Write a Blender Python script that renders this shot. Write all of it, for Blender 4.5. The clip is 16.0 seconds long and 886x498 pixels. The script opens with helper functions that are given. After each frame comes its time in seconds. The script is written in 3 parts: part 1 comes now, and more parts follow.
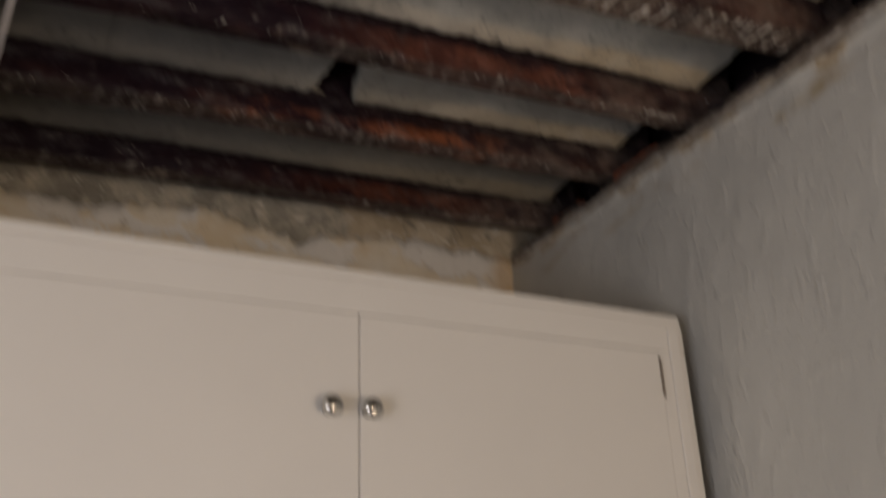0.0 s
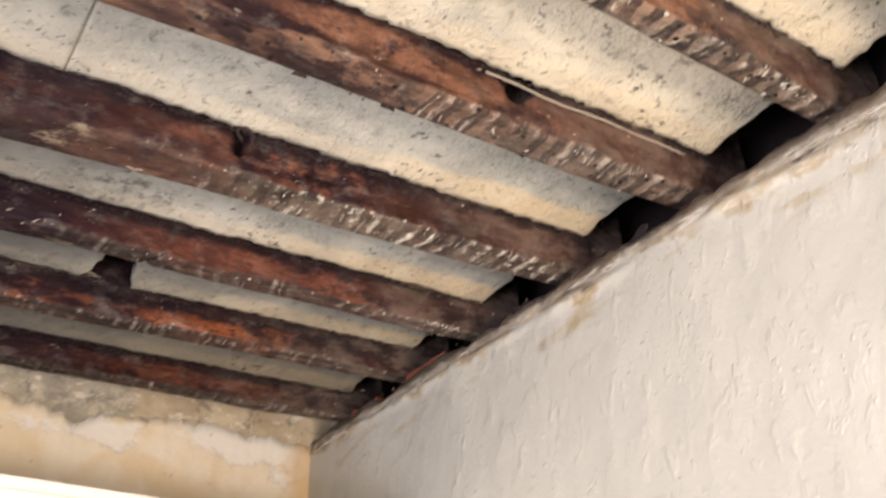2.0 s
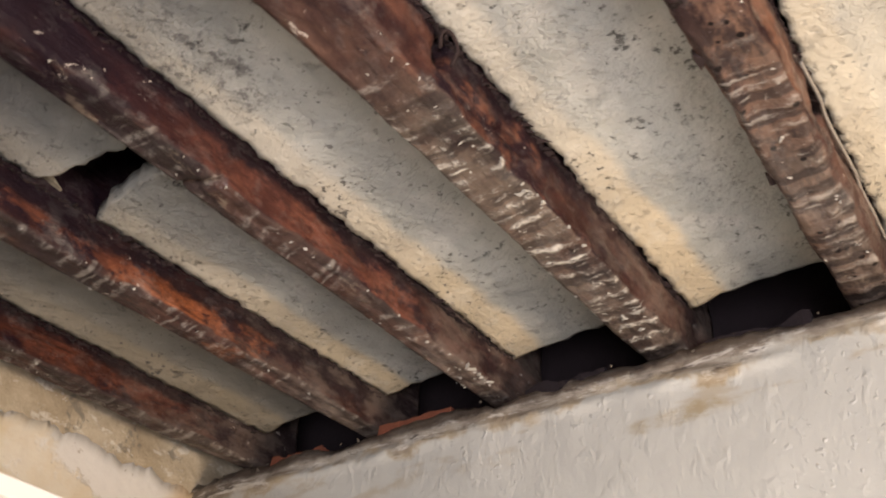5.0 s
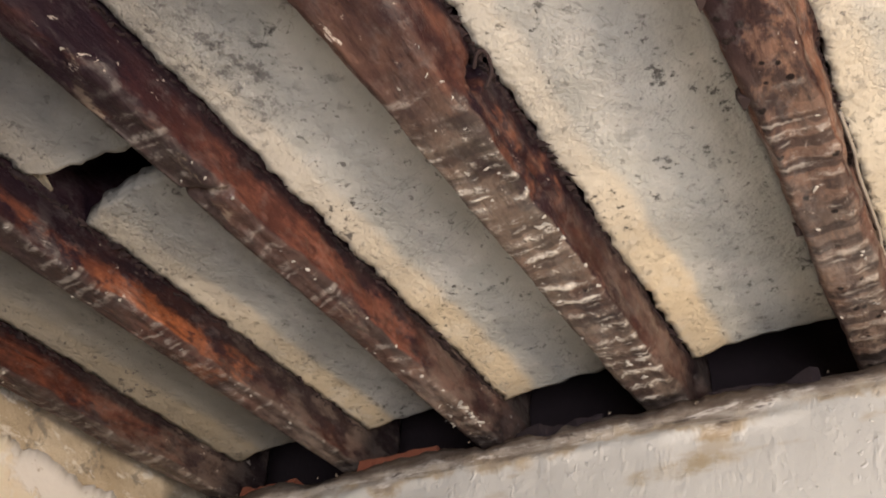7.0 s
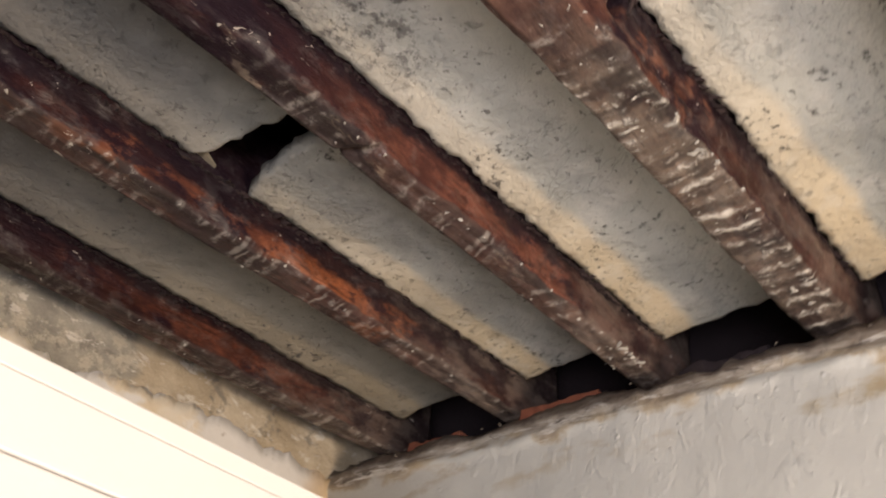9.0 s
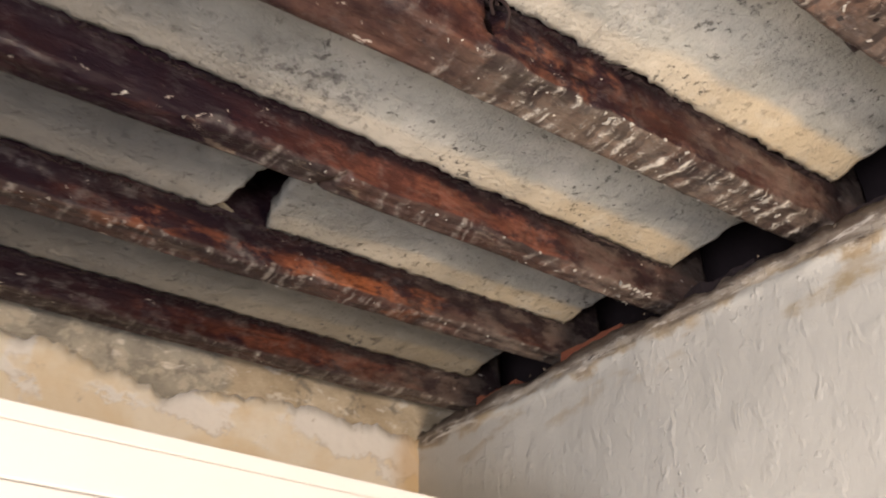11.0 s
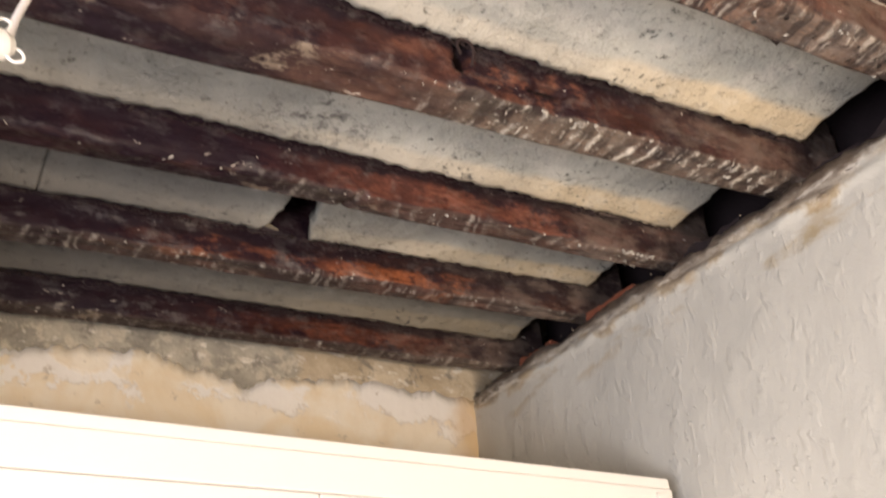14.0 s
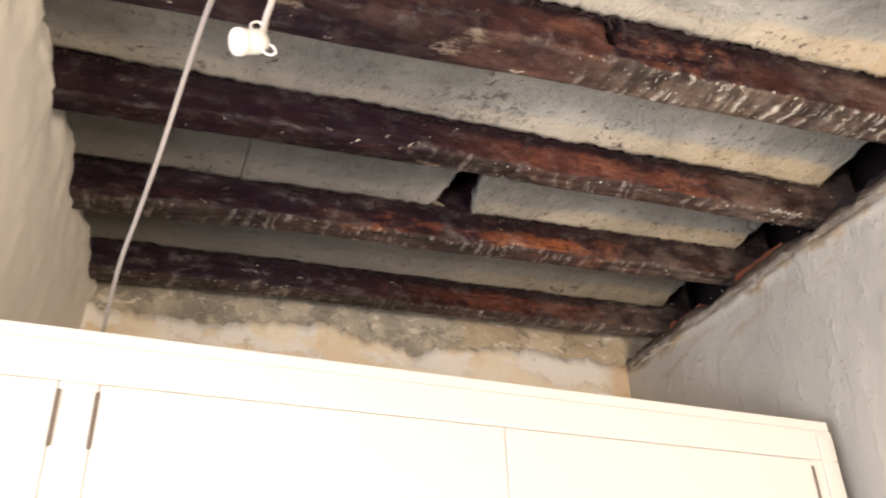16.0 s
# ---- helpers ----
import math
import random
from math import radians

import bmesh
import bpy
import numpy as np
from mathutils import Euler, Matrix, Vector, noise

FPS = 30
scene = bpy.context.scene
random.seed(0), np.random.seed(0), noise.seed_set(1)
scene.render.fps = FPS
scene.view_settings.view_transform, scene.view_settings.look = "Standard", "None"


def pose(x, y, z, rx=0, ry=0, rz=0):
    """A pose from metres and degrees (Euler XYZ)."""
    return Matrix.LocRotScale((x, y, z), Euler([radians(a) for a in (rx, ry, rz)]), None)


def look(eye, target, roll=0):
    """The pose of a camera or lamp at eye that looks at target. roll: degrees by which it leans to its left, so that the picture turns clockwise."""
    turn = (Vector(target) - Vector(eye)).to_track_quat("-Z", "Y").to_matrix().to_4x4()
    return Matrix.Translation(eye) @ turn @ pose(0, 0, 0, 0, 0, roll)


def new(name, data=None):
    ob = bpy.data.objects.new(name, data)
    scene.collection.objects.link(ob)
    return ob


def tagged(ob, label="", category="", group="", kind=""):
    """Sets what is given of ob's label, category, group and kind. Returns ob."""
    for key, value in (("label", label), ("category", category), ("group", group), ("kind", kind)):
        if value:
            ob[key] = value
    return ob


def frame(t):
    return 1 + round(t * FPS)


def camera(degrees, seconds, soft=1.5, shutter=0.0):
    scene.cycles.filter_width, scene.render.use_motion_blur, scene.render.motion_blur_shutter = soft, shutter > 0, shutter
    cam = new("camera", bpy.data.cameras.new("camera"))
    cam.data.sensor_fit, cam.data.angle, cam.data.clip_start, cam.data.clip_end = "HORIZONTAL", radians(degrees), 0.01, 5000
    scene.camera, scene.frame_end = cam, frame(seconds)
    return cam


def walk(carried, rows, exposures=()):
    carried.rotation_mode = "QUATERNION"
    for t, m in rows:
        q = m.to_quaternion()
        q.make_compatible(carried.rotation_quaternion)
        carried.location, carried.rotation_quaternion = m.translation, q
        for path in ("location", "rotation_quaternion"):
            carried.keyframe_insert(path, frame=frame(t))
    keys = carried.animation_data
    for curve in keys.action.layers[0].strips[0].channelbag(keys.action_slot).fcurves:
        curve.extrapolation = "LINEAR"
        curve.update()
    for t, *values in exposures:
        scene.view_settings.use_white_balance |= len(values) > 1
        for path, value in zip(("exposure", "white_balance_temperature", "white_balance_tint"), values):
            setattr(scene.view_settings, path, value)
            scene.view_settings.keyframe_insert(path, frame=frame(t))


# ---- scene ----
cam = camera(53.4, 16.0, soft=1.9, shutter=0.9)
PATH = [
    (0, (-1.234, -1.941, 1.765), (-0.366, -0.315, 2.543), -2.3),
    (0.5, (-1.212, -2.072, 1.853), (-0.489, -0.425, 2.727), 0.3),
    (1, (-1.174, -2.132, 1.851), (-0.367, -0.568, 2.802), 1.8),
    (1.5, (-1.082, -2.122, 1.861), (-0.131, -0.664, 2.847), 0.3),
    (2, (-1.041, -2.115, 1.886), (-0.048, -0.732, 2.936), -1.2),
    (2.5, (-1.031, -2.074, 1.925), (-0.005, -0.737, 3.002), -0.4),
    (3, (-1.07, -1.992, 1.953), (-0.014, -0.672, 3.022), -2.2),
    (3.5, (-1.072, -1.821, 1.966), (0.126, -0.623, 3.029), -2.4),
    (4, (-1.061, -1.651, 1.997), (0.108, -0.535, 3.175), -1.9),
    (4.5, (-1.121, -1.498, 1.997), (0.161, -0.566, 3.216), -0.1),
    (5, (-1.19, -1.399, 2.004), (0.14, -0.525, 3.215), 1.8),
    (7.5, (-1.181, -1.32, 2.025), (0.128, -0.54, 3.32), 4.5),
    (8, (-1.189, -1.313, 2.008), (0.072, -0.427, 3.283), 6.6),
    (8.5, (-1.202, -1.288, 1.991), (0.038, -0.316, 3.222), 7.1),
    (9, (-1.19, -1.29, 1.991), (0.019, -0.251, 3.198), 5.3),
    (9.5, (-1.145, -1.324, 2.011), (0.107, -0.283, 3.172), -0.4),
    (12, (-1.217, -1.767, 1.903), (-0.254, -0.324, 2.899), -0.2),
    (12.5, (-1.226, -1.822, 1.895), (-0.272, -0.348, 2.852), -0.8),
    (13, (-1.229, -1.811, 1.9), (-0.268, -0.339, 2.853), -2.8),
    (13.5, (-1.219, -1.815, 1.899), (-0.252, -0.34, 2.843), -4.0),
    (14, (-1.222, -1.825, 1.898), (-0.28, -0.367, 2.892), -4.3),
    (14.5, (-1.237, -1.848, 1.892), (-0.36, -0.38, 2.93), -4.4),
    (15, (-1.28, -1.869, 1.854), (-0.483, -0.365, 2.905), -3.6),
    (15.5, (-1.302, -1.878, 1.808), (-0.573, -0.309, 2.812), -2.7),
    (16, (-1.333, -1.882, 1.774), (-0.645, -0.296, 2.78), -2.2),
]
EXPOSURES = [(0.0, -1.8), (0.5, -1.05), (1.0, -0.15), (1.5, 0.2), (2.0, 0.22), (3.5, 0.1), (5.0, 0.05), (7.5, 0.05), (9.5, 0.0), (12.0, 0.06), (16.0, 0.12)]
walk(cam, [(t, look(eye, target, roll)) for t, eye, target, roll in PATH], EXPOSURES)


# ---- light ----
world = bpy.data.worlds.new("world")
scene.world = world
world.use_nodes = True
wbg = world.node_tree.nodes["Background"]
wbg.inputs[0].default_value = (0.5, 0.6, 0.8, 1)
wbg.inputs[1].default_value = 0.05


def area_lamp(name, m, sx, sy, watts, colour):
    d = bpy.data.lights.new(name, "AREA")
    d.shape, d.size, d.size_y, d.energy, d.color = "RECTANGLE", sx, sy, watts, colour
    ob = new(name, d)
    ob.matrix_world = m
    return ob


# warm lamp in an unseen doorway behind the viewer, added cool fill in an unseen side window
area_lamp("doorway_light", look((-0.47, -3.66, 1.35), (-0.50, -0.7, 2.5)), 0.70, 0.45, 64, (1.0, 0.79, 0.60))
area_lamp("side_fill_light", look((-2.56, -2.3, 1.40), (-0.3, -1.2, 2.2)), 1.1, 0.9, 60, (0.965, 0.935, 1.0))


# ---- materials ----
def mat(name):
    m = bpy.data.materials.new(name)
    m.use_nodes = True
    t = m.node_tree
    return m, t, t.nodes["Principled BSDF"]


class Net:
    """Short hand for node trees."""

    def __init__(self, t):
        self.t = t
        self.co = t.nodes.new("ShaderNodeTexCoord").outputs["Object"]

    def put(self, sock, v):
        if isinstance(v, (int, float)):
            sock.default_value = v
        elif isinstance(v, tuple):
            sock.default_value = (*v, 1) if len(v) == 3 and sock.type == "RGBA" else v
        else:
            self.t.links.new(v, sock)

    def scaled(self, s):
        n = self.t.nodes.new("ShaderNodeMapping")
        self.put(n.inputs[0], self.co)
        n.inputs["Scale"].default_value = s
        return n.outputs[0]

    def noise(self, scale, detail=4.0, rough=0.55, co=None, warp=0.0):
        n = self.t.nodes.new("ShaderNodeTexNoise")
        self.put(n.inputs["Vector"], co or self.co)
        n.inputs["Scale"].default_value, n.inputs["Detail"].default_value = scale, detail
        n.inputs["Roughness"].default_value, n.inputs["Distortion"].default_value = rough, warp
        return n.outputs["Fac"]

    def ramp(self, v, lo, hi, a=0.0, b=1.0):
        n = self.t.nodes.new("ShaderNodeMapRange")
        n.interpolation_type = "SMOOTHSTEP"
        self.put(n.inputs[0], v)
        for i, x in enumerate((lo, hi, a, b)):
            self.put(n.inputs[i + 1], x)
        return n.outputs[0]

    def mix(self, f, a, b):
        n = self.t.nodes.new("ShaderNodeMix")
        n.data_type = "RGBA"
        self.put(n.inputs[0], f)
        self.put(n.inputs[6], a)
        self.put(n.inputs[7], b)
        return n.outputs[2]

    def math(self, op, a, b=0.0):
        n = self.t.nodes.new("ShaderNodeMath")
        n.operation = op
        self.put(n.inputs[0], a)
        self.put(n.inputs[1], b)
        return n.outputs[0]

    def axis(self, k, normal=False):
        n = self.t.nodes.new("ShaderNodeSeparateXYZ")
        src = self.t.nodes.new("ShaderNodeNewGeometry").outputs["Normal"] if normal else self.co
        self.put(n.inputs[0], src)
        return n.outputs[k]

    def bump(self, bsdf, h, strength, dist):
        n = self.t.nodes.new("ShaderNodeBump")
        n.inputs["Strength"].default_value, n.inputs["Distance"].default_value = strength, dist
        self.put(n.inputs["Height"], h)
        self.t.links.new(n.outputs[0], bsdf.inputs["Normal"])


def simple(name, colour, rough=0.6, metal=0.0, vary=0.12, scale=30.0, bumpy=0.15):
    m, t, b = mat(name)
    n = Net(t)
    dark = tuple(c * (1 - vary) for c in colour)
    n.put(b.inputs["Base Color"], n.mix(n.noise(scale), dark, colour))
    b.inputs["Roughness"].default_value, b.inputs["Metallic"].default_value = rough, metal
    if bumpy:
        n.bump(b, n.noise(scale * 4), bumpy, 0.002)
    return m


def plaster_vault():
    m, t, b = mat("vault_plaster")
    n = Net(t)
    uv = t.nodes.new("ShaderNodeUVMap").outputs[0]
    sep = t.nodes.new("ShaderNodeSeparateXYZ")
    n.put(sep.inputs[0], uv)
    big = n.noise(3.5, 5)
    col = n.mix(n.ramp(big, 0.35, 0.68), (0.398, 0.398, 0.362), (0.498, 0.495, 0.448))
    col = n.mix(n.ramp(n.noise(11, 6, 0.7), 0.46, 0.66, 0, 0.5), col, (0.60, 0.58, 0.53))
    col = n.mix(n.ramp(n.noise(7, 5, 0.65, co=n.scaled((1, 1.6, 1))), 0.52, 0.66, 0, 0.55), col, (0.325, 0.326, 0.308))
    # warm lamp's strip painted cream along each panel's far edge, yellower by the wall
    s = n.math("ADD", sep.outputs[0], n.math("MULTIPLY", n.math("SUBTRACT", n.noise(5, 6, 0.65), 0.5), 0.26))
    yel = n.ramp(n.math("ADD", n.axis(0), n.math("MULTIPLY", n.noise(4, 3), 0.4)), -0.55, 0.15)
    cream = n.mix(yel, (0.57, 0.53, 0.445), (0.66, 0.54, 0.355))
    cream = n.mix(n.ramp(n.noise(13, 5, 0.7), 0.50, 0.66, 0, 0.6), cream, (0.70, 0.63, 0.50))
    col = n.mix(n.ramp(n.math("SUBTRACT", s, n.math("MULTIPLY", yel, 0.09)), 0.13, 0.24, 0.85, 0.0), col, cream)
    # the panels at the viewer's end are mixed creamier and paler
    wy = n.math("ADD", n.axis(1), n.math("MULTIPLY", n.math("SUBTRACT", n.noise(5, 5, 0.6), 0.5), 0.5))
    col = n.mix(n.ramp(wy, -1.50, -1.26, 0.75, 0.0), col, (0.68, 0.62, 0.49))
    # painted falloff: browner, darker towards the back wall; painted shade towards the far end
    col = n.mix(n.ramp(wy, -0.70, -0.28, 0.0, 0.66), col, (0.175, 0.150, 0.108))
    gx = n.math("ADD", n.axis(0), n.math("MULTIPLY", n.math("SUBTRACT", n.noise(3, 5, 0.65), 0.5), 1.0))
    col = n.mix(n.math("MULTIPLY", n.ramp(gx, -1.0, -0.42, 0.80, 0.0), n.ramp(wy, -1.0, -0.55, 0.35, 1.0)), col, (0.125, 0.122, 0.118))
    # hairline cracks
    cr = n.math("ABSOLUTE", n.math("SUBTRACT", n.noise(2.3, 6, 0.6, warp=0.8), 0.5))
    col = n.mix(n.ramp(cr, 0.0, 0.0022, 0.4, 0.0), col, (0.10, 0.095, 0.085))
    # mildew: small black flecks in loose clusters
    cluster = n.ramp(n.noise(6, 4), 0.46, 0.62)
    flecks = n.ramp(n.noise(46, 6, 0.75), 0.585, 0.64)
    col = n.mix(n.math("MULTIPLY", n.math("MULTIPLY", flecks, cluster), 0.85), col, (0.07, 0.065, 0.06))
    mx, my = n.math("MULTIPLY", n.math("ADD", n.axis(0), 0.755), 8.0), n.math("MULTIPLY", n.math("ADD", n.axis(1), 0.785), 16.0)
    mr = n.math("ADD", n.math("ADD", n.math("MULTIPLY", mx, mx), n.math("MULTIPLY", my, my)), n.math("MULTIPLY", n.noise(12, 3), 1.2))
    mil = n.ramp(mr, 0.8, 1.9, 1.0, 0.0)
    pits = n.math("MULTIPLY", n.ramp(n.noise(88, 3, 0.6), 0.625, 0.67), n.ramp(n.noise(7, 3), 0.40, 0.60, 0.25, 1.0))
    col = n.mix(n.math("MULTIPLY", pits, 0.75), col, (0.09, 0.08, 0.075))
    stain = n.math("MULTIPLY", mil, n.ramp(n.noise(40, 6, 0.8), 0.50, 0.60))
    col = n.mix(n.math("MULTIPLY", stain, 0.68), col, (0.085, 0.08, 0.078))
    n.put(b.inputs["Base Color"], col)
    b.inputs["Roughness"].default_value = 0.85
    sand = n.math("MULTIPLY", n.noise(130, 4, 0.7), n.ramp(n.noise(5, 4), 0.38, 0.62, 0.25, 0.9))
    h = n.math("ADD", sand, n.math("MULTIPLY", n.noise(34, 6, 0.7), 0.7))
    h = n.math("SUBTRACT", h, n.math("MULTIPLY", flecks, 0.25))
    n.bump(b, h, 1.0, 0.0065)
    return m


def wall_paint():
    m, t, b = mat("wall_paint")
    n = Net(t)
    z = n.axis(2)
    col = n.mix(n.ramp(n.noise(2.5, 5), 0.35, 0.7), (0.53, 0.522, 0.482), (0.595, 0.585, 0.54))
    # damp, browned strip and bare grey plaster along the broken top edge
    wob = n.math("MULTIPLY", n.math("SUBTRACT", n.noise(7, 5, 0.6), 0.5), 0.16)
    zz = n.math("ADD", n.math("SUBTRACT", z, 2.0), wob)
    bare = n.ramp(zz, 0.656, 0.690, 0.0, 0.92)
    ey = n.math("MULTIPLY", n.math("ADD", n.axis(1), 1.06), 8.5)
    ez = n.math("MULTIPLY", n.math("ADD", n.math("ADD", z, n.math("MULTIPLY", n.axis(1), 0.06)), -2.548), 55.0)
    er = n.math("ADD", n.math("ADD", n.math("MULTIPLY", ey, ey), n.math("MULTIPLY", ez, ez)), n.math("MULTIPLY", n.noise(30, 5, 0.7), 2.4))
    blot = n.math("MULTIPLY", n.ramp(er, 1.2, 2.2, 0.62, 0.0), n.ramp(n.noise(26, 5, 0.7, co=n.scaled((1, 0.6, 1.6))), 0.42, 0.56, 0.25, 1.0))
    tan = n.math("MULTIPLY", n.ramp(n.noise(6, 5, co=n.scaled((1, 1, 2.6))), 0.52, 0.62), n.ramp(zz, 0.585, 0.625))
    col = n.mix(n.math("MULTIPLY", tan, 0.55), col, (0.40, 0.31, 0.19))
    col = n.mix(blot, col, (0.36, 0.27, 0.14))
    along = n.scaled((1, 0.30, 1.6))
    mortar = n.mix(n.ramp(n.noise(20, 6, 0.7, co=along), 0.40, 0.60), (0.20, 0.158, 0.120), (0.44, 0.395, 0.335))
    mortar = n.mix(n.ramp(n.noise(30, 6, 0.75, co=along, warp=0.3), 0.51, 0.60), mortar, (0.70, 0.66, 0.60))
    mortar = n.mix(n.ramp(n.noise(26, 6, 0.75, co=n.scaled((1, 0.45, 1.8)), warp=0.4), 0.56, 0.63), mortar, (0.075, 0.054, 0.044))
    ochre = n.math("MULTIPLY", n.ramp(zz, 0.655, 0.668), n.ramp(zz, 0.682, 0.694, 1.0, 0.0))
    col = n.mix(n.math("MULTIPLY", ochre, n.ramp(n.noise(9, 4), 0.38, 0.54, 0.0, 0.7)), col, (0.40, 0.29, 0.15))
    col = n.mix(bare, col, mortar)
    # crevice shade under the pockets, painted dark brown along the top edge
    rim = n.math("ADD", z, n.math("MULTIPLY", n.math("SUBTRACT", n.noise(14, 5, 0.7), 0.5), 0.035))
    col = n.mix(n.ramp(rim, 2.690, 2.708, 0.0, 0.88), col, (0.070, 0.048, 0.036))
    n.put(b.inputs["Base Color"], col)
    n.put(b.inputs["Roughness"], n.mix(bare, (0.30, 0.30, 0.30), (0.42, 0.42, 0.42)))
    lumps = n.ramp(n.noise(34, 3, 0.55, co=n.scaled((1, 1, 0.6)), warp=0.3), 0.50, 0.76)
    knobs = n.math("MULTIPLY", n.ramp(n.noise(75, 2, 0.5), 0.60, 0.72), n.ramp(n.noise(5, 3), 0.46, 0.60))
    h = n.math("ADD", n.math("MULTIPLY", n.noise(70, 6, 0.68, co=n.scaled((1, 1, 0.8))), 0.55), n.math("MULTIPLY", lumps, 0.6))
    h = n.math("ADD", h, n.math("MULTIPLY", knobs, 0.55))
    n.bump(b, h, 0.62, 0.0048)
    return m


def back_render():
    m, t, b = mat("bare_render")
    n = Net(t)
    x = n.math("ADD", n.axis(0), n.math("MULTIPLY", n.math("SUBTRACT", n.noise(12, 5, 0.6), 0.5), 0.10))
    grey = n.mix(n.ramp(n.noise(8, 6, 0.65), 0.35, 0.65), (0.27, 0.25, 0.21), (0.46, 0.42, 0.34))
    grey = n.mix(n.ramp(n.noise(17, 6, 0.75), 0.50, 0.58, 0, 0.75), grey, (0.58, 0.52, 0.41))
    tan = n.mix(n.ramp(n.noise(10, 6, 0.65), 0.36, 0.64), (0.46, 0.37, 0.25), (0.62, 0.53, 0.39))
    col = n.mix(n.ramp(x, -0.50, -0.47), grey, tan)
    col = n.mix(n.ramp(n.noise(15, 6, 0.75, warp=0.4), 0.56, 0.63, 0, 0.7), col, (0.20, 0.18, 0.15))
    col = n.mix(n.ramp(n.noise(22, 6, 0.75, co=n.scaled((0.8, 1, 1.6)), warp=0.3), 0.57, 0.62, 0, 0.85), col, (0.74, 0.69, 0.60))
    n.put(b.inputs["Base Color"], col)
    b.inputs["Roughness"].default_value = 0.9
    n.bump(b, n.noise(40, 6, 0.68), 0.8, 0.008)
    return m


def back_plaster():
    m, t, b = mat("cream_plaster")
    n = Net(t)
    col = n.mix(n.ramp(n.noise(5.5, 5, 0.6, warp=0.5), 0.36, 0.64), (0.80, 0.67, 0.47), (0.87, 0.80, 0.67))
    # white undercoat where the cream has flaked away below the broken edge
    zz = n.math("ADD", n.axis(2), n.math("MULTIPLY", n.math("SUBTRACT", n.noise(9, 6, 0.75), 0.5), 0.30))
    white = n.math("MULTIPLY", n.ramp(zz, 2.600, 2.612), n.ramp(n.noise(4.2, 5, 0.6), 0.45, 0.50))
    col = n.mix(n.math("MULTIPLY", white, 0.92), col, (0.88, 0.85, 0.80))
    edge = n.math("MULTIPLY", n.math("MULTIPLY", white, n.ramp(zz, 2.612, 2.620, 1.0, 0.0)), n.ramp(n.noise(14, 3), 0.48, 0.56))
    col = n.mix(n.math("MULTIPLY", edge, 0.35), col, (0.45, 0.36, 0.25))
    col = n.mix(n.ramp(n.noise(24, 6, 0.75), 0.62, 0.67, 0, 0.65), col, (0.47, 0.40, 0.30))
    col = n.mix(n.ramp(n.math("ADD", n.axis(0), n.math("MULTIPLY", n.noise(12, 4), 0.06)), -0.05, 0.02, 0, 0.7), col, (0.62, 0.42, 0.20))
    n.put(b.inputs["Base Color"], col)
    b.inputs["Roughness"].default_value = 0.8
    n.bump(b, n.math("ADD", n.noise(40, 5), n.math("MULTIPLY", white, -0.8)), 0.5, 0.003)
    return m


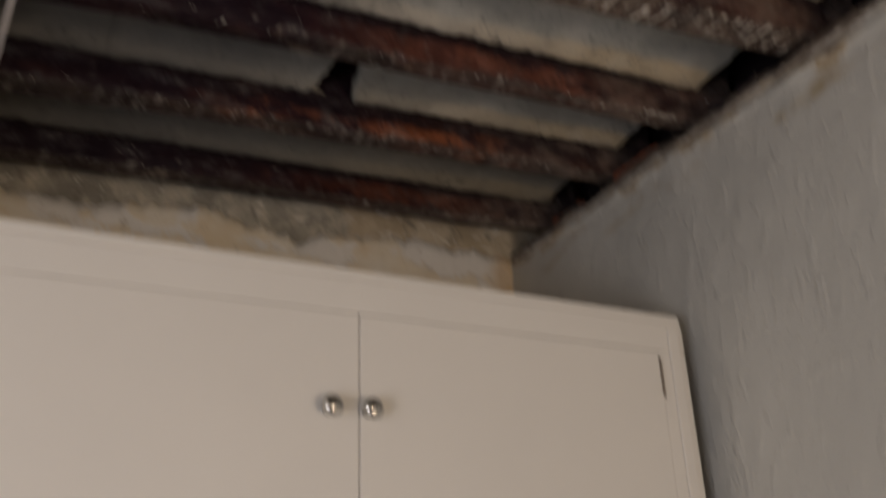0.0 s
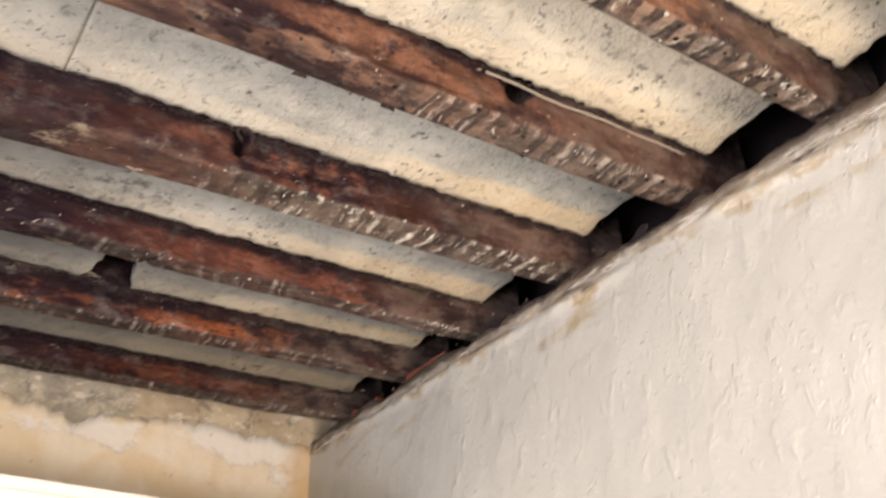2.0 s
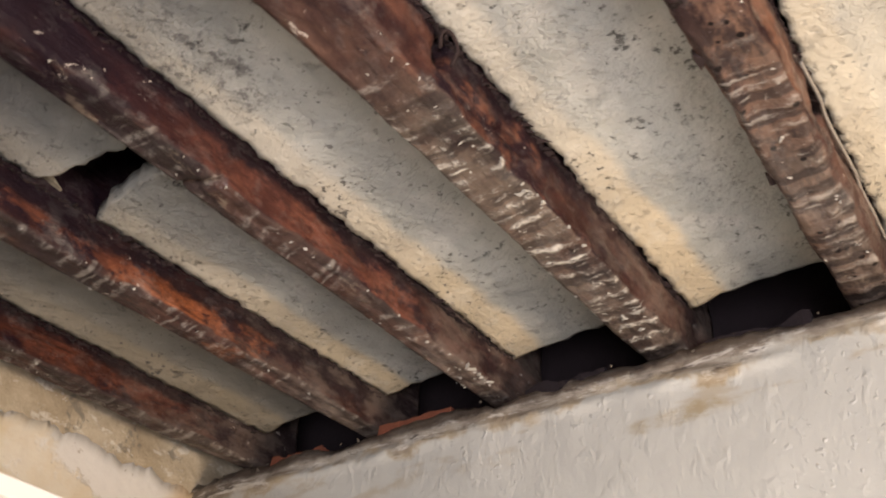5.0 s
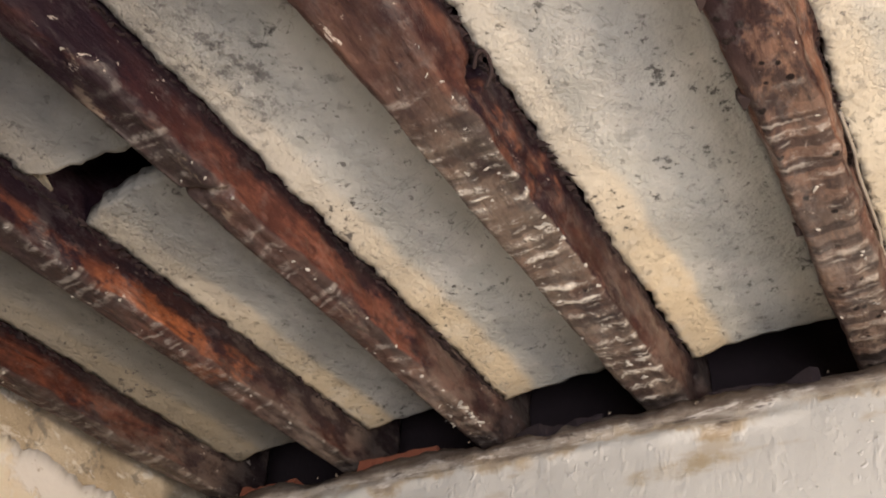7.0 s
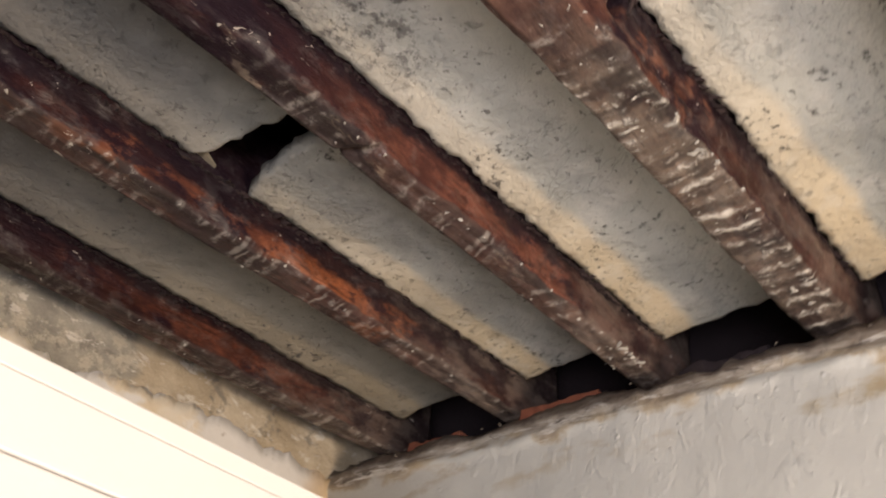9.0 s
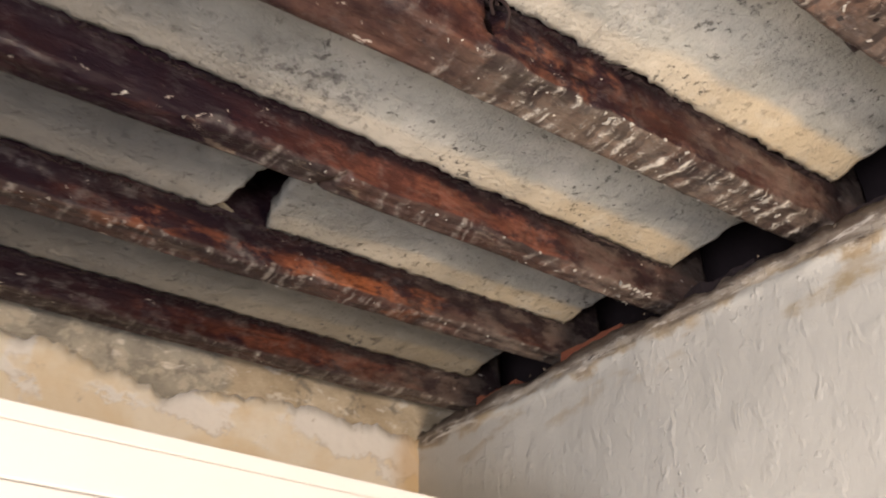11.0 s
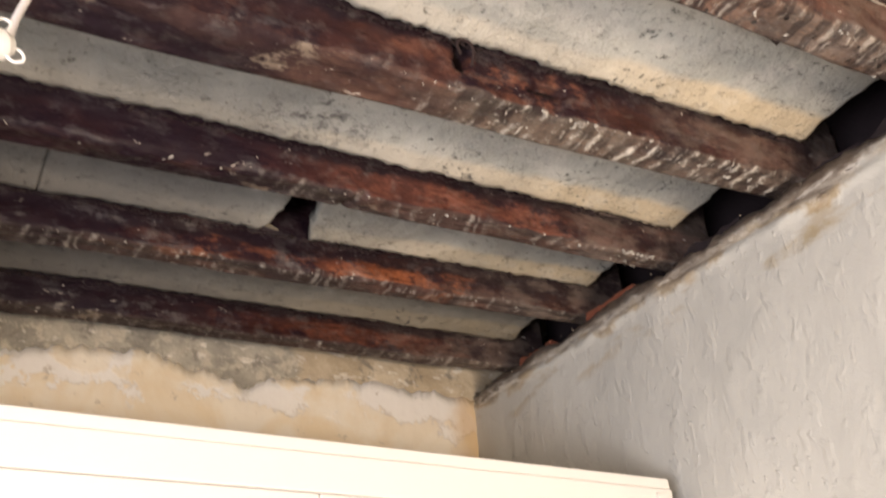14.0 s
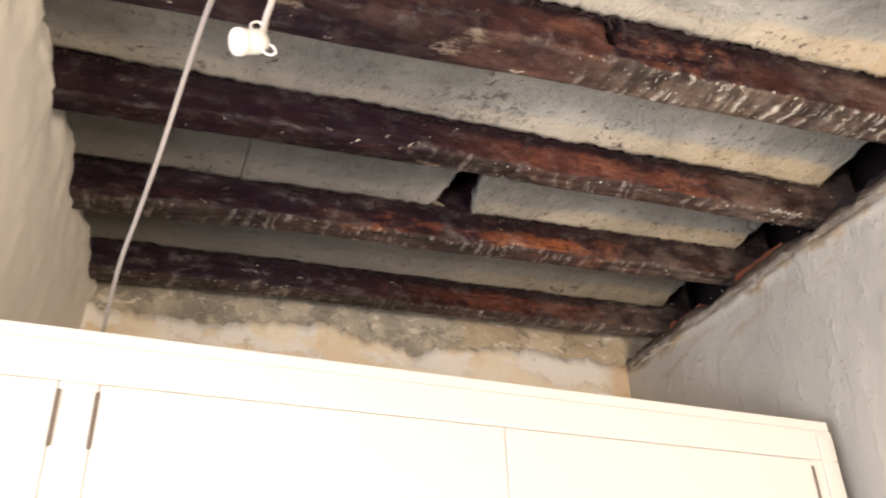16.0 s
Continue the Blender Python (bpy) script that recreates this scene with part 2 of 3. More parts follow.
def beam_wood(name, front_a, front_b, under_a, under_b, marks, xlo, xhi, tick=27.0, band_z=None, worm=False, rot=(), bars=0.0, warm=(-1.0, -0.3)):
    """Old stained wood: reddish side, dark underside, marks of the old laths across it between xlo and xhi."""
    m, t, b = mat(name)
    n = Net(t)
    x, z = n.axis(0), n.axis(2)
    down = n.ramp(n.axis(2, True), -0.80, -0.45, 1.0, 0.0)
    grain = n.noise(16, 6, 0.7, co=n.scaled((0.07, 1, 1)), warp=0.5)
    fine = n.noise(70, 4, 0.7, co=n.scaled((0.12, 1, 1)), warp=0.3)
    patch = n.noise(4.2, 5, 0.62, co=n.scaled((0.7, 1, 1)))
    mottle = n.noise(21, 6, 0.75, co=n.scaled((0.6, 1, 1)))
    # stretch where the red stain has kept its colour
    kept = n.math("MULTIPLY", n.ramp(x, warm[0] - 0.12, warm[0] + 0.12), n.ramp(x, warm[1] - 0.12, warm[1] + 0.12, 1.0, 0.0))
    patch = n.math("ADD", patch, n.math("MULTIPLY", n.math("SUBTRACT", kept, 0.35), 0.20))
    # side: red-brown to orange, with black-purple burnt blotches
    front = n.mix(n.ramp(patch, 0.45, 0.66), front_a, front_b)
    front = n.mix(n.ramp(grain, 0.50, 0.64, 0, 0.8), front, tuple(c * 0.3 for c in front_a))
    front = n.mix(n.ramp(n.noise(8, 6, 0.74, co=n.scaled((0.45, 1, 1))), n.math("ADD", 0.455, n.math("MULTIPLY", kept, 0.06)), 0.59, 0, 0.94), front, (0.011, 0.005, 0.011))
    front = n.mix(n.ramp(mottle, 0.42, 0.58, 0.62, 0.0), front, tuple(c * 0.42 for c in front_a))
    front = n.mix(n.ramp(mottle, 0.58, 0.70, 0.0, 0.45), front, tuple(c * 1.25 + 0.02 for c in front_b))
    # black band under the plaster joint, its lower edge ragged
    top = band_z if band_z else 2.800
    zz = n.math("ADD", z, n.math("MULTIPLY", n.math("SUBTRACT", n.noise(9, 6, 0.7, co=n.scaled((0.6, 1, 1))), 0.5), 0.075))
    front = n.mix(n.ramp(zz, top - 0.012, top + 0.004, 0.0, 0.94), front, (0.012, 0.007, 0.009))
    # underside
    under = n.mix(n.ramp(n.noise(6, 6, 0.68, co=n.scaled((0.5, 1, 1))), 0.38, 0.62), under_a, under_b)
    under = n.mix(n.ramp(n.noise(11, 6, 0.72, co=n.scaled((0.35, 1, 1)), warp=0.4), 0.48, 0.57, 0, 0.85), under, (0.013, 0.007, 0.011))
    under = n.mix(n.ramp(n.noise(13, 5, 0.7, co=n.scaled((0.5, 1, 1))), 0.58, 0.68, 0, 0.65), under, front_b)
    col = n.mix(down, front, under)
    col = n.mix(n.ramp(fine, 0.50, 0.68, 0, 0.5), col, (0.022, 0.009, 0.010))
    # greyed, bleached ends by the wall
    ex = n.math("ADD", x, n.math("MULTIPLY", n.math("SUBTRACT", n.noise(8, 5, 0.65), 0.5), 0.6))
    grey = n.mix(n.ramp(n.noise(22, 5, 0.7, co=n.scaled((0.4, 1, 1))), 0.42, 0.60), (0.046, 0.032, 0.030), (0.190, 0.145, 0.118))
    col = n.mix(n.math("MULTIPLY", n.ramp(ex, -0.45, -0.05, 0.0, 0.80), n.ramp(down, 0.0, 1.0, 0.62, 1.0)), col, grey)
    # shade painted in towards the far end of the room
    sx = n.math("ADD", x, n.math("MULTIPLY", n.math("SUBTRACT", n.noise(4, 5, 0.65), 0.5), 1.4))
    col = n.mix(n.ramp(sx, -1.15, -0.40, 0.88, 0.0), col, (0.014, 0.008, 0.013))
    # marks of the laths: dark bruised bars with broken lime ridges between them
    wob = n.math("MULTIPLY", n.math("SUBTRACT", n.noise(9, 4, 0.6, co=n.scaled((0.7, 1, 1))), 0.5), 1.5)
    phase = n.math("FRACT", n.math("ADD", n.math("ADD", n.math("MULTIPLY", x, tick), 200.0), wob))
    zone = n.math("MULTIPLY", n.ramp(x, xlo, xlo + 0.16), n.ramp(x, xhi, xhi + 0.1, 1.0, 0.0))
    zone = n.math("MULTIPLY", zone, down)
    ridge = n.math("MULTIPLY", n.ramp(phase, 0.04, 0.20), n.ramp(phase, 0.36, 0.52, 1.0, 0.0))
    second = n.math("MULTIPLY", n.ramp(phase, 0.62, 0.68), n.ramp(phase, 0.74, 0.80, 1.0, 0.0))
    ridge = n.math("MAXIMUM", ridge, n.math("MULTIPLY", second, n.ramp(n.noise(8, 3), 0.5, 0.56)))
    rag = n.ramp(n.noise(38, 5, 0.8, co=n.scaled((1, 0.6, 1)), warp=0.2), 0.43, 0.57)
    rag = n.math("MULTIPLY", rag, n.ramp(n.noise(15, 5, 0.7), 0.44, 0.56, 0.06, 1.0))
    dusty = n.math("MULTIPLY", zone, n.ramp(n.noise(10, 5, 0.65), 0.36, 0.58, 0.10, 0.70 * marks))
    col = n.mix(dusty, col, (0.170, 0.138, 0.108))
    dark = n.math("MULTIPLY", n.math("MULTIPLY", n.ramp(phase, 0.42, 0.55), n.ramp(phase, 0.92, 1.0, 1.0, 0.0)), n.ramp(n.noise(14, 4, 0.7), 0.36, 0.55))
    dark = n.math("MULTIPLY", n.math("MULTIPLY", dark, zone), max(0.6 * marks, bars))
    col = n.mix(dark, col, (0.030, 0.023, 0.022))
    lime = n.math("MULTIPLY", n.math("MULTIPLY", ridge, rag), n.math("MULTIPLY", zone, marks))
    col = n.mix(n.math("MULTIPLY", lime, 0.85), col, (0.72, 0.67, 0.59))
    # scattered plaster splashes, and pale clotted patches
    spl = n.math("MULTIPLY", n.ramp(n.noise(75, 4, 0.7, co=n.scaled((0.55, 1, 1)), warp=0.6), 0.645, 0.69), n.ramp(n.noise(5, 4, 0.6), 0.46, 0.60))
    col = n.mix(n.math("MULTIPLY", spl, 0.85), col, (0.58, 0.51, 0.44))
    clot = n.math("MULTIPLY", n.math("MULTIPLY", n.ramp(n.noise(19, 6, 0.75, co=n.scaled((0.45, 1, 1))), 0.58, 0.66), down), n.ramp(n.noise(2.6, 3), 0.46, 0.58))
    col = n.mix(n.math("MULTIPLY", clot, 0.6), col, (0.30, 0.24, 0.18))
    for rx, rz, ax, az in rot:
        # rotted-out spots, the dark of their hollows painted in
        qx = n.math("MULTIPLY", n.math("ADD", x, -rx), 1 / ax)
        qz = n.math("MULTIPLY", n.math("ADD", z, -rz), 1 / az)
        q = n.math("ADD", n.math("ADD", n.math("MULTIPLY", qx, qx), n.math("MULTIPLY", qz, qz)), n.math("MULTIPLY", n.noise(40, 4, 0.7), 1.0))
        col = n.mix(n.ramp(q, 1.1, 1.5, 0.95, 0.0), col, (0.008, 0.005, 0.005))
    if worm:
        v = t.nodes.new("ShaderNodeTexVoronoi")
        v.inputs["Scale"].default_value = 48
        n.put(v.inputs["Vector"], n.co)
        holes = n.math("MULTIPLY", n.ramp(v.outputs["Distance"], 0.17, 0.24, 1.0, 0.0), n.ramp(n.noise(9, 2), 0.42, 0.5))
        col = n.mix(n.math("MULTIPLY", holes, down), col, (0.012, 0.008, 0.007))
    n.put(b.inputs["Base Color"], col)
    n.put(b.inputs["Specular IOR Level"], n.ramp(n.noise(33, 5, 0.7, co=n.scaled((0.6, 1, 1))), 0.50, 0.64, 0.10, 0.60))
    n.put(b.inputs["Roughness"], n.ramp(n.noise(28, 5, 0.65), 0.40, 0.62, 0.28, 0.66))
    h = n.math("ADD", n.math("MULTIPLY", grain, 0.55), n.math("MULTIPLY", n.noise(52, 5, 0.72, co=n.scaled((0.5, 1, 1))), 0.45))
    h = n.math("ADD", h, n.math("MULTIPLY", lime, 0.35))
    h = n.math("SUBTRACT", h, n.math("MULTIPLY", dark, 0.18))
    n.bump(b, h, 1.0, 0.008)
    return m


M_VAULT, M_WALL, M_BARE, M_CREAM = plaster_vault(), wall_paint(), back_render(), back_plaster()
# near-black rubble and deck: the shade of pockets and void is in the colour
M_RUBBLE = simple("shaded_rubble", (0.024, 0.014, 0.018), 0.95, vary=0.5, scale=25, bumpy=0.8)
M_DECK = simple("closing_deck", (0.022, 0.014, 0.017), 0.95, vary=0.5, scale=12)
M_BRICK = simple("old_brick", (0.27, 0.085, 0.045), 0.9, vary=0.45, scale=30, bumpy=0.5)
M_FIBRE = simple("dark_splinters", (0.035, 0.018, 0.016), 0.9, vary=0.4, scale=60)
M_CRUMB = simple("plaster_crumbs", (0.17, 0.14, 0.11), 0.9, vary=0.4, scale=60, bumpy=0.5)
M_LIME = simple("pale_lime", (0.36, 0.31, 0.25), 0.9, vary=0.3, scale=40, bumpy=0.5)
M_FLAKE = simple("lime_flake", (0.56, 0.52, 0.45), 0.7, vary=0.4, scale=90, bumpy=0.3)
M_CAB = simple("cream_gloss_paint", (0.80, 0.77, 0.715), 0.38, vary=0.05, scale=6, bumpy=0.06)
M_CABIN = simple("cabinet_inside", (0.16, 0.13, 0.10), 0.8)
M_HINGE = simple("dark_hinge_metal", (0.20, 0.165, 0.13), 0.55, 0.3)
M_CHROME = simple("worn_chrome", (0.62, 0.60, 0.56), 0.22, 1.0, vary=0.2, bumpy=0.03)
M_PLASTIC = simple("white_plastic", (0.82, 0.80, 0.76), 0.35, vary=0.05, bumpy=0.0)
M_FLEX = simple("grey_white_flex", (0.66, 0.62, 0.60), 0.5, vary=0.12, scale=40, bumpy=0.05)
M_FLOOR = simple("floor_tiles", (0.32, 0.30, 0.28), 0.5, vary=0.25, scale=5)
M_PALE = simple("pale_wall_paint", (0.84, 0.80, 0.73), 0.6, vary=0.10, scale=9, bumpy=0.4)
M_PAINT = simple("plain_wall_paint", (0.70, 0.68, 0.65), 0.7, vary=0.12, scale=4, bumpy=0.3)


# ---- mesh helpers ----
def mesh_of(name, verts, faces, material, smooth=True):
    me = bpy.data.meshes.new(name)
    me.from_pydata([tuple(map(float, v)) for v in verts], [], faces)
    me.validate()
    bm = bmesh.new()
    bm.from_mesh(me)
    bmesh.ops.recalc_face_normals(bm, faces=bm.faces)
    bm.to_mesh(me)
    bm.free()
    if smooth:
        me.polygons.foreach_set("use_smooth", [True] * len(me.polygons))
    me.materials.append(material)
    return me


def part(name, bm, material, parent=None, label="", smooth=False):
    me = bpy.data.meshes.new(name)
    bmesh.ops.recalc_face_normals(bm, faces=bm.faces)
    bm.to_mesh(me)
    bm.free()
    if smooth:
        me.polygons.foreach_set("use_smooth", [True] * len(me.polygons))
    me.materials.append(material)
    ob = new(name, me)
    ob.parent = parent
    return tagged(ob, label)


def box(lo, hi, bevel=0.0, bm=None):
    bm = bm or bmesh.new()
    vs = bmesh.ops.create_cube(bm, size=1.0)["verts"]
    lo, hi = Vector(lo), Vector(hi)
    for v in vs:
        v.co = Vector([lo[i] + (v.co[i] + 0.5) * (hi[i] - lo[i]) for i in range(3)])
    if bevel:
        es = list({e for v in vs for e in v.link_edges})
        bmesh.ops.bevel(bm, geom=es, offset=bevel, segments=2, profile=0.5, affect="EDGES")
    return bm


def empty(name, place):
    ob = new(name)
    ob.location = place
    ob.empty_display_size = 0.05
    return ob


def under(ob, parent):
    ob.parent = parent
    ob.matrix_parent_inverse = Matrix.Translation(parent.location).inverted()
    return ob


def grid_faces(nu, nv, off=0, close_v=False):
    out = []
    for i in range(nu - 1):
        for j in range(nv if close_v else nv - 1):
            k = (j + 1) % nv
            out.append((off + i * nv + j, off + i * nv + k, off + (i + 1) * nv + k, off + (i + 1) * nv + j))
    return out


def fbm(x, y, z=0.0, octs=4, h=0.8):
    return noise.fractal(Vector((x, y, z)), h, 2.0, octs)


def slab(name, rows, thick, material):
    """A plate: rows of points for the underside, thickened upwards."""
    nu, nv = len(rows), len(rows[0])
    low = [p for r in rows for p in r]
    top = [(p[0], p[1], p[2] + thick) for p in low]
    faces = grid_faces(nu, nv) + grid_faces(nu, nv, nu * nv)
    n = nu * nv
    rim = [i * nv for i in range(nu)] + [(nu - 1) * nv + j for j in range(1, nv)] + [i * nv + nv - 1 for i in range(nu - 2, -1, -1)] + list(range(nv - 2, 0, -1))
    for a, b in zip(rim, rim[1:] + rim[:1]):
        faces.append((a, b, b + n, a + n))
    return mesh_of(name, low + top, faces, material)


def tube(path, r, sides=10, bm=None):
    """A round cord along a list of points."""
    bm = bm or bmesh.new()
    pts = [Vector(p) for p in path]
    rings = []
    for i, p in enumerate(pts):
        d = (pts[min(i + 1, len(pts) - 1)] - pts[max(i - 1, 0)]).normalized()
        q = d.to_track_quat("Z", "Y")
        rings.append([bm.verts.new(p + q @ Vector((r * math.cos(a), r * math.sin(a), 0))) for a in [2 * math.pi * k / sides for k in range(sides)]])
    for a, b in zip(rings, rings[1:]):
        for k in range(sides):
            bm.faces.new((a[k], a[(k + 1) % sides], b[(k + 1) % sides], b[k]))
    bm.faces.new(rings[0])
    bm.faces.new(rings[-1])
    return bm


def spline(pts, steps=8):
    """Catmull-Rom through points."""
    ps = [Vector(p) for p in pts]
    ps = [2 * ps[0] - ps[1]] + ps + [2 * ps[-1] - ps[-2]]
    out = []
    for a, b, c, d in zip(ps, ps[1:], ps[2:], ps[3:]):
        for k in range(steps):
            s = k / steps
            out.append(0.5 * (2 * b + (c - a) * s + (2 * a - 5 * b + 4 * c - d) * s * s + (3 * b - a - 3 * c + d) * s ** 3))
    return out + [ps[-2]]


def lathe(profile, m, bm=None, sides=24):
    """Turn (radius, height) pairs round the z axis of m."""
    bm = bm or bmesh.new()
    rings = [[bm.verts.new(m @ Vector((r * math.cos(2 * math.pi * k / sides), r * math.sin(2 * math.pi * k / sides), h))) for k in range(sides)] for r, h in profile]
    for a, b in zip(rings, rings[1:]):
        for k in range(sides):
            bm.faces.new((a[k], a[(k + 1) % sides], b[(k + 1) % sides], b[k]))
    bm.faces.new(rings[0])
    bm.faces.new(rings[-1])
    return bm


# ---- the room ----
HB = 2.75            # underside of the beams
CEILING_SLOPE = pose(0, 0, HB - 0.008, 0, -2.06, 0) @ Matrix.Translation((0, 0, -HB))   # the old floor above sags away from the wall
WALL_TOP = 2.722
FRONT, LEFT = -3.75, -2.6

tagged(part("floor", box((LEFT - 0.2, FRONT - 0.2, -0.1), (0.4, 0.3, 0.0)), M_FLOOR), "plain grey tiled floor", "floor", kind="structure")

# front wall with an unseen doorway, left wall with an added window: both behind the viewer
def wall_with_opening(name, axis, at, thick, lo, hi, a0, a1, z0, z1, label):
    bm = bmesh.new()
    def piece(u0, u1, w0, w1):
        if u1 - u0 < 0.001 or w1 - w0 < 0.001:
            return
        p, q = ((u0, at, w0), (u1, at + thick, w1)) if axis == "x" else ((at, u0, w0), (at + thick, u1, w1))
        box(p, q, bm=bm)
    piece(lo, a0, 0, 3.1), piece(a1, hi, 0, 3.1), piece(a0, a1, 0, z0), piece(a0, a1, z1, 3.1)
    return tagged(part(name, bm, M_PAINT), label, "wall", kind="structure")


wall_with_opening("wall_south", "x", FRONT - 0.2, 0.2, LEFT, 0.3, -0.90, -0.05, 0, 2.05, "plain painted wall with a doorway")
wall_with_opening("wall_west", "y", LEFT - 0.2, 0.2, FRONT - 0.2, 0.3, -2.9, -1.7, 0.9, 2.0, "plain painted wall with an unseen, added window opening")
# unseen deck, added to keep the room light-tight above the beams
tagged(part("ceiling", box((LEFT - 0.2, FRONT - 0.2, 3.06), (0.4, 0.3, 3.12)), M_DECK), "unseen dark deck closing the top above the beams", "ceiling", kind="structure")


# right-hand wall: hand-trowelled, with a broken, crumbling top edge and a dark cavity above it
def bump01(v, a, b):
    s = min(1.0, max(0.0, (v - a) / (b - a)))
    return s * s * (3 - 2 * s)


def wall_x(y):
    return 0.014 * bump01(y, -0.85, 0.05)


def right_wall():
    ys = np.r_[np.arange(FRONT, -2.0, 0.05), np.arange(-2.0, 0.06, 0.0085)]
    zs = np.r_[np.linspace(0.0, 1.8, 13)[:-1], np.linspace(1.8, 2.58, 46)[:-1], np.linspace(2.58, 2.73, 22)]
    rows = []
    for y in ys:
        row = []
        top = WALL_TOP + 0.010 * fbm(y * 6, 3.1) + 0.006 * fbm(y * 28, 9.0)
        lip = 2.672 + 0.016 * fbm(y * 3.5, 7.7, octs=3)
        for z in zs:
            zz = z + (top - 2.73) * bump01(z, 2.5, 2.73)
            d = 0.004 * fbm(y * 4, z * 3, 1.0, 3) + 0.0012 * fbm(y * 26, z * 16, 4.0, 3)
            # waved lip of the last coat, then crumbling mortar above it
            d += 0.008 * bump01(fbm(y * 5, 12.0, octs=3), -0.5, 0.4) * math.exp(-((zz - lip) / 0.010) ** 2)
            c = bump01(zz, lip, lip + 0.02)
            d += c * (0.0045 * fbm(y * 9, z * 30, 2.0, 4, 0.8) - 0.003) - 0.012 * bump01(zz, top - 0.018, top)
            row.append((wall_x(y) - d, y, zz))
        end = [(wall_x(y) + 0.02 + 0.004 * fbm(y * 30, 1.0), y, top + 0.006 * fbm(y * 25, 2.0)), (wall_x(y) + 0.30, y, top - 0.01), (wall_x(y) + 0.30, y, 0.0)]
        rows.append(row + end)
    nv = len(rows[0])
    verts = [p for r in rows for p in r]
    faces = grid_faces(len(rows), nv, close_v=True)
    faces += [tuple(range(nv)), tuple(range((len(rows) - 1) * nv, len(rows) * nv))]
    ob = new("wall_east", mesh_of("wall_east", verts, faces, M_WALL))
    return tagged(ob, "rough grey-white painted plaster wall with a crumbling top edge", "wall", kind="structure")


right_wall()
# added backing that closes the open joist pockets, their shade in its colour
tagged(part("wall_head", box((0.30, FRONT, 2.60), (0.40, 0.3, 3.06)), M_RUBBLE), "near-black backing behind the open joist pockets", "wall", kind="structure")


# back wall: bare render with a coat of cream plaster broken off along the top
def back_wall():
    xs, zs = np.arange(LEFT, 0.31, 0.0125), np.r_[np.linspace(0, 2.3, 6)[:-1], np.linspace(2.3, 2.78, 46), [3.06]]
    rows = [[(x, 0.004 + 0.008 * fbm(x * 4, z * 4, 5) + 0.004 * fbm(x * 24, z * 24, 6), z) for z in zs] + [(x, 0.25, 3.06), (x, 0.25, 0)] for x in xs]
    nv = len(rows[0])
    faces = grid_faces(len(rows), nv, close_v=True) + [tuple(range(nv)), tuple(range((len(rows) - 1) * nv, len(rows) * nv))]
    wall = tagged(new("wall_north", mesh_of("wall_north", [p for r in rows for p in r], faces, M_BARE)), "back wall of grey-brown bare render with flaking cream plaster", "wall", kind="structure")
    # the coat, its broken edge sinking and rising
    xs = np.arange(LEFT, 0.02, 0.004)
    rows = []
    for x in xs:
        edge = np.interp(x, (-1.4, -1.1, -0.95, -0.76, -0.60, -0.44, -0.29, -0.11, 0.01), (2.66, 2.66, 2.69, 2.685, 2.652, 2.685, 2.708, 2.70, 2.69))
        edge += 0.012 * fbm(x * 14, 5.5, octs=4) + 0.010 * fbm(x * 42, 8.5, octs=4)
        ss = np.linspace(0, 1, 16) ** 0.8
        row = []
        for s in ss:
            z = 2.2 + (edge - 2.2) * s
            row.append((x, -0.006 + 0.007 * fbm(x * 4, z * 4, 5) + 0.0016 * fbm(x * 18, z * 18, 7) + 0.003 * bump01(s, 0.93, 1.0), z))
        rows.append(row + [(x, 0.022, edge + 0.002), (x, 0.022, 2.2)])
    nv = len(rows[0])
    faces = grid_faces(len(rows), nv, close_v=True) + [tuple(range(nv)), tuple(range((len(rows) - 1) * nv, len(rows) * nv))]
    coat = new("plaster_coat", mesh_of("plaster_coat", [p for r in rows for p in r], faces, M_CREAM))
    coat.parent = wall
    tagged(coat, "flaking cream plaster coat with a ragged edge")


back_wall()


# left: plastered downstand over the end of the cabinet
def bulkhead():
    ys = np.r_[np.arange(FRONT, -1.2, 0.08), np.arange(-1.2, 0.03, 0.010)]
    rows = []
    for y in ys:
        x0 = -1.363 + 0.150 * (y if y > -1.6 else -1.6)
        ring = [(x0 - 0.145, 2.34), (x0 - 0.085, 2.345), (x0 - 0.040, 2.40), (x0 - 0.026, 2.50), (x0 - 0.014, 2.58), (x0 - 0.008, 2.63), (x0 - 0.002, 2.68), (x0, 2.712), (x0 - 0.012, 2.78), (x0 - 0.03, 3.06), (x0 - 0.145, 3.06)]
        fine = [(a[0] + (b[0] - a[0]) * k / 5, a[1] + (b[1] - a[1]) * k / 5) for a, b in zip(ring, ring[1:]) for k in range(5)] + [ring[-1]]
        rows.append([(px + 0.003 * fbm(y * 6, pz * 6, 3) + 0.003 * fbm(y * 24, pz * 24, 8), y, pz + 0.004 * fbm(y * 20, pz * 20, 5)) for px, pz in [(fx + 0.010 * bump01(fz, 2.60, 2.71) * fbm(y * 16, fz * 8, 9), fz) for fx, fz in fine]])
    nv = len(rows[0])
    faces = grid_faces(len(rows), nv, close_v=True) + [tuple(range(nv)), tuple(range((len(rows) - 1) * nv, len(rows) * nv))]
    ob = new("wall_downstand", mesh_of("wall_downstand", [p for r in rows for p in r], faces, M_PALE))
    return tagged(ob, "pale plastered downstand wall with a ragged upper edge", "wall", kind="structure")


bulkhead()

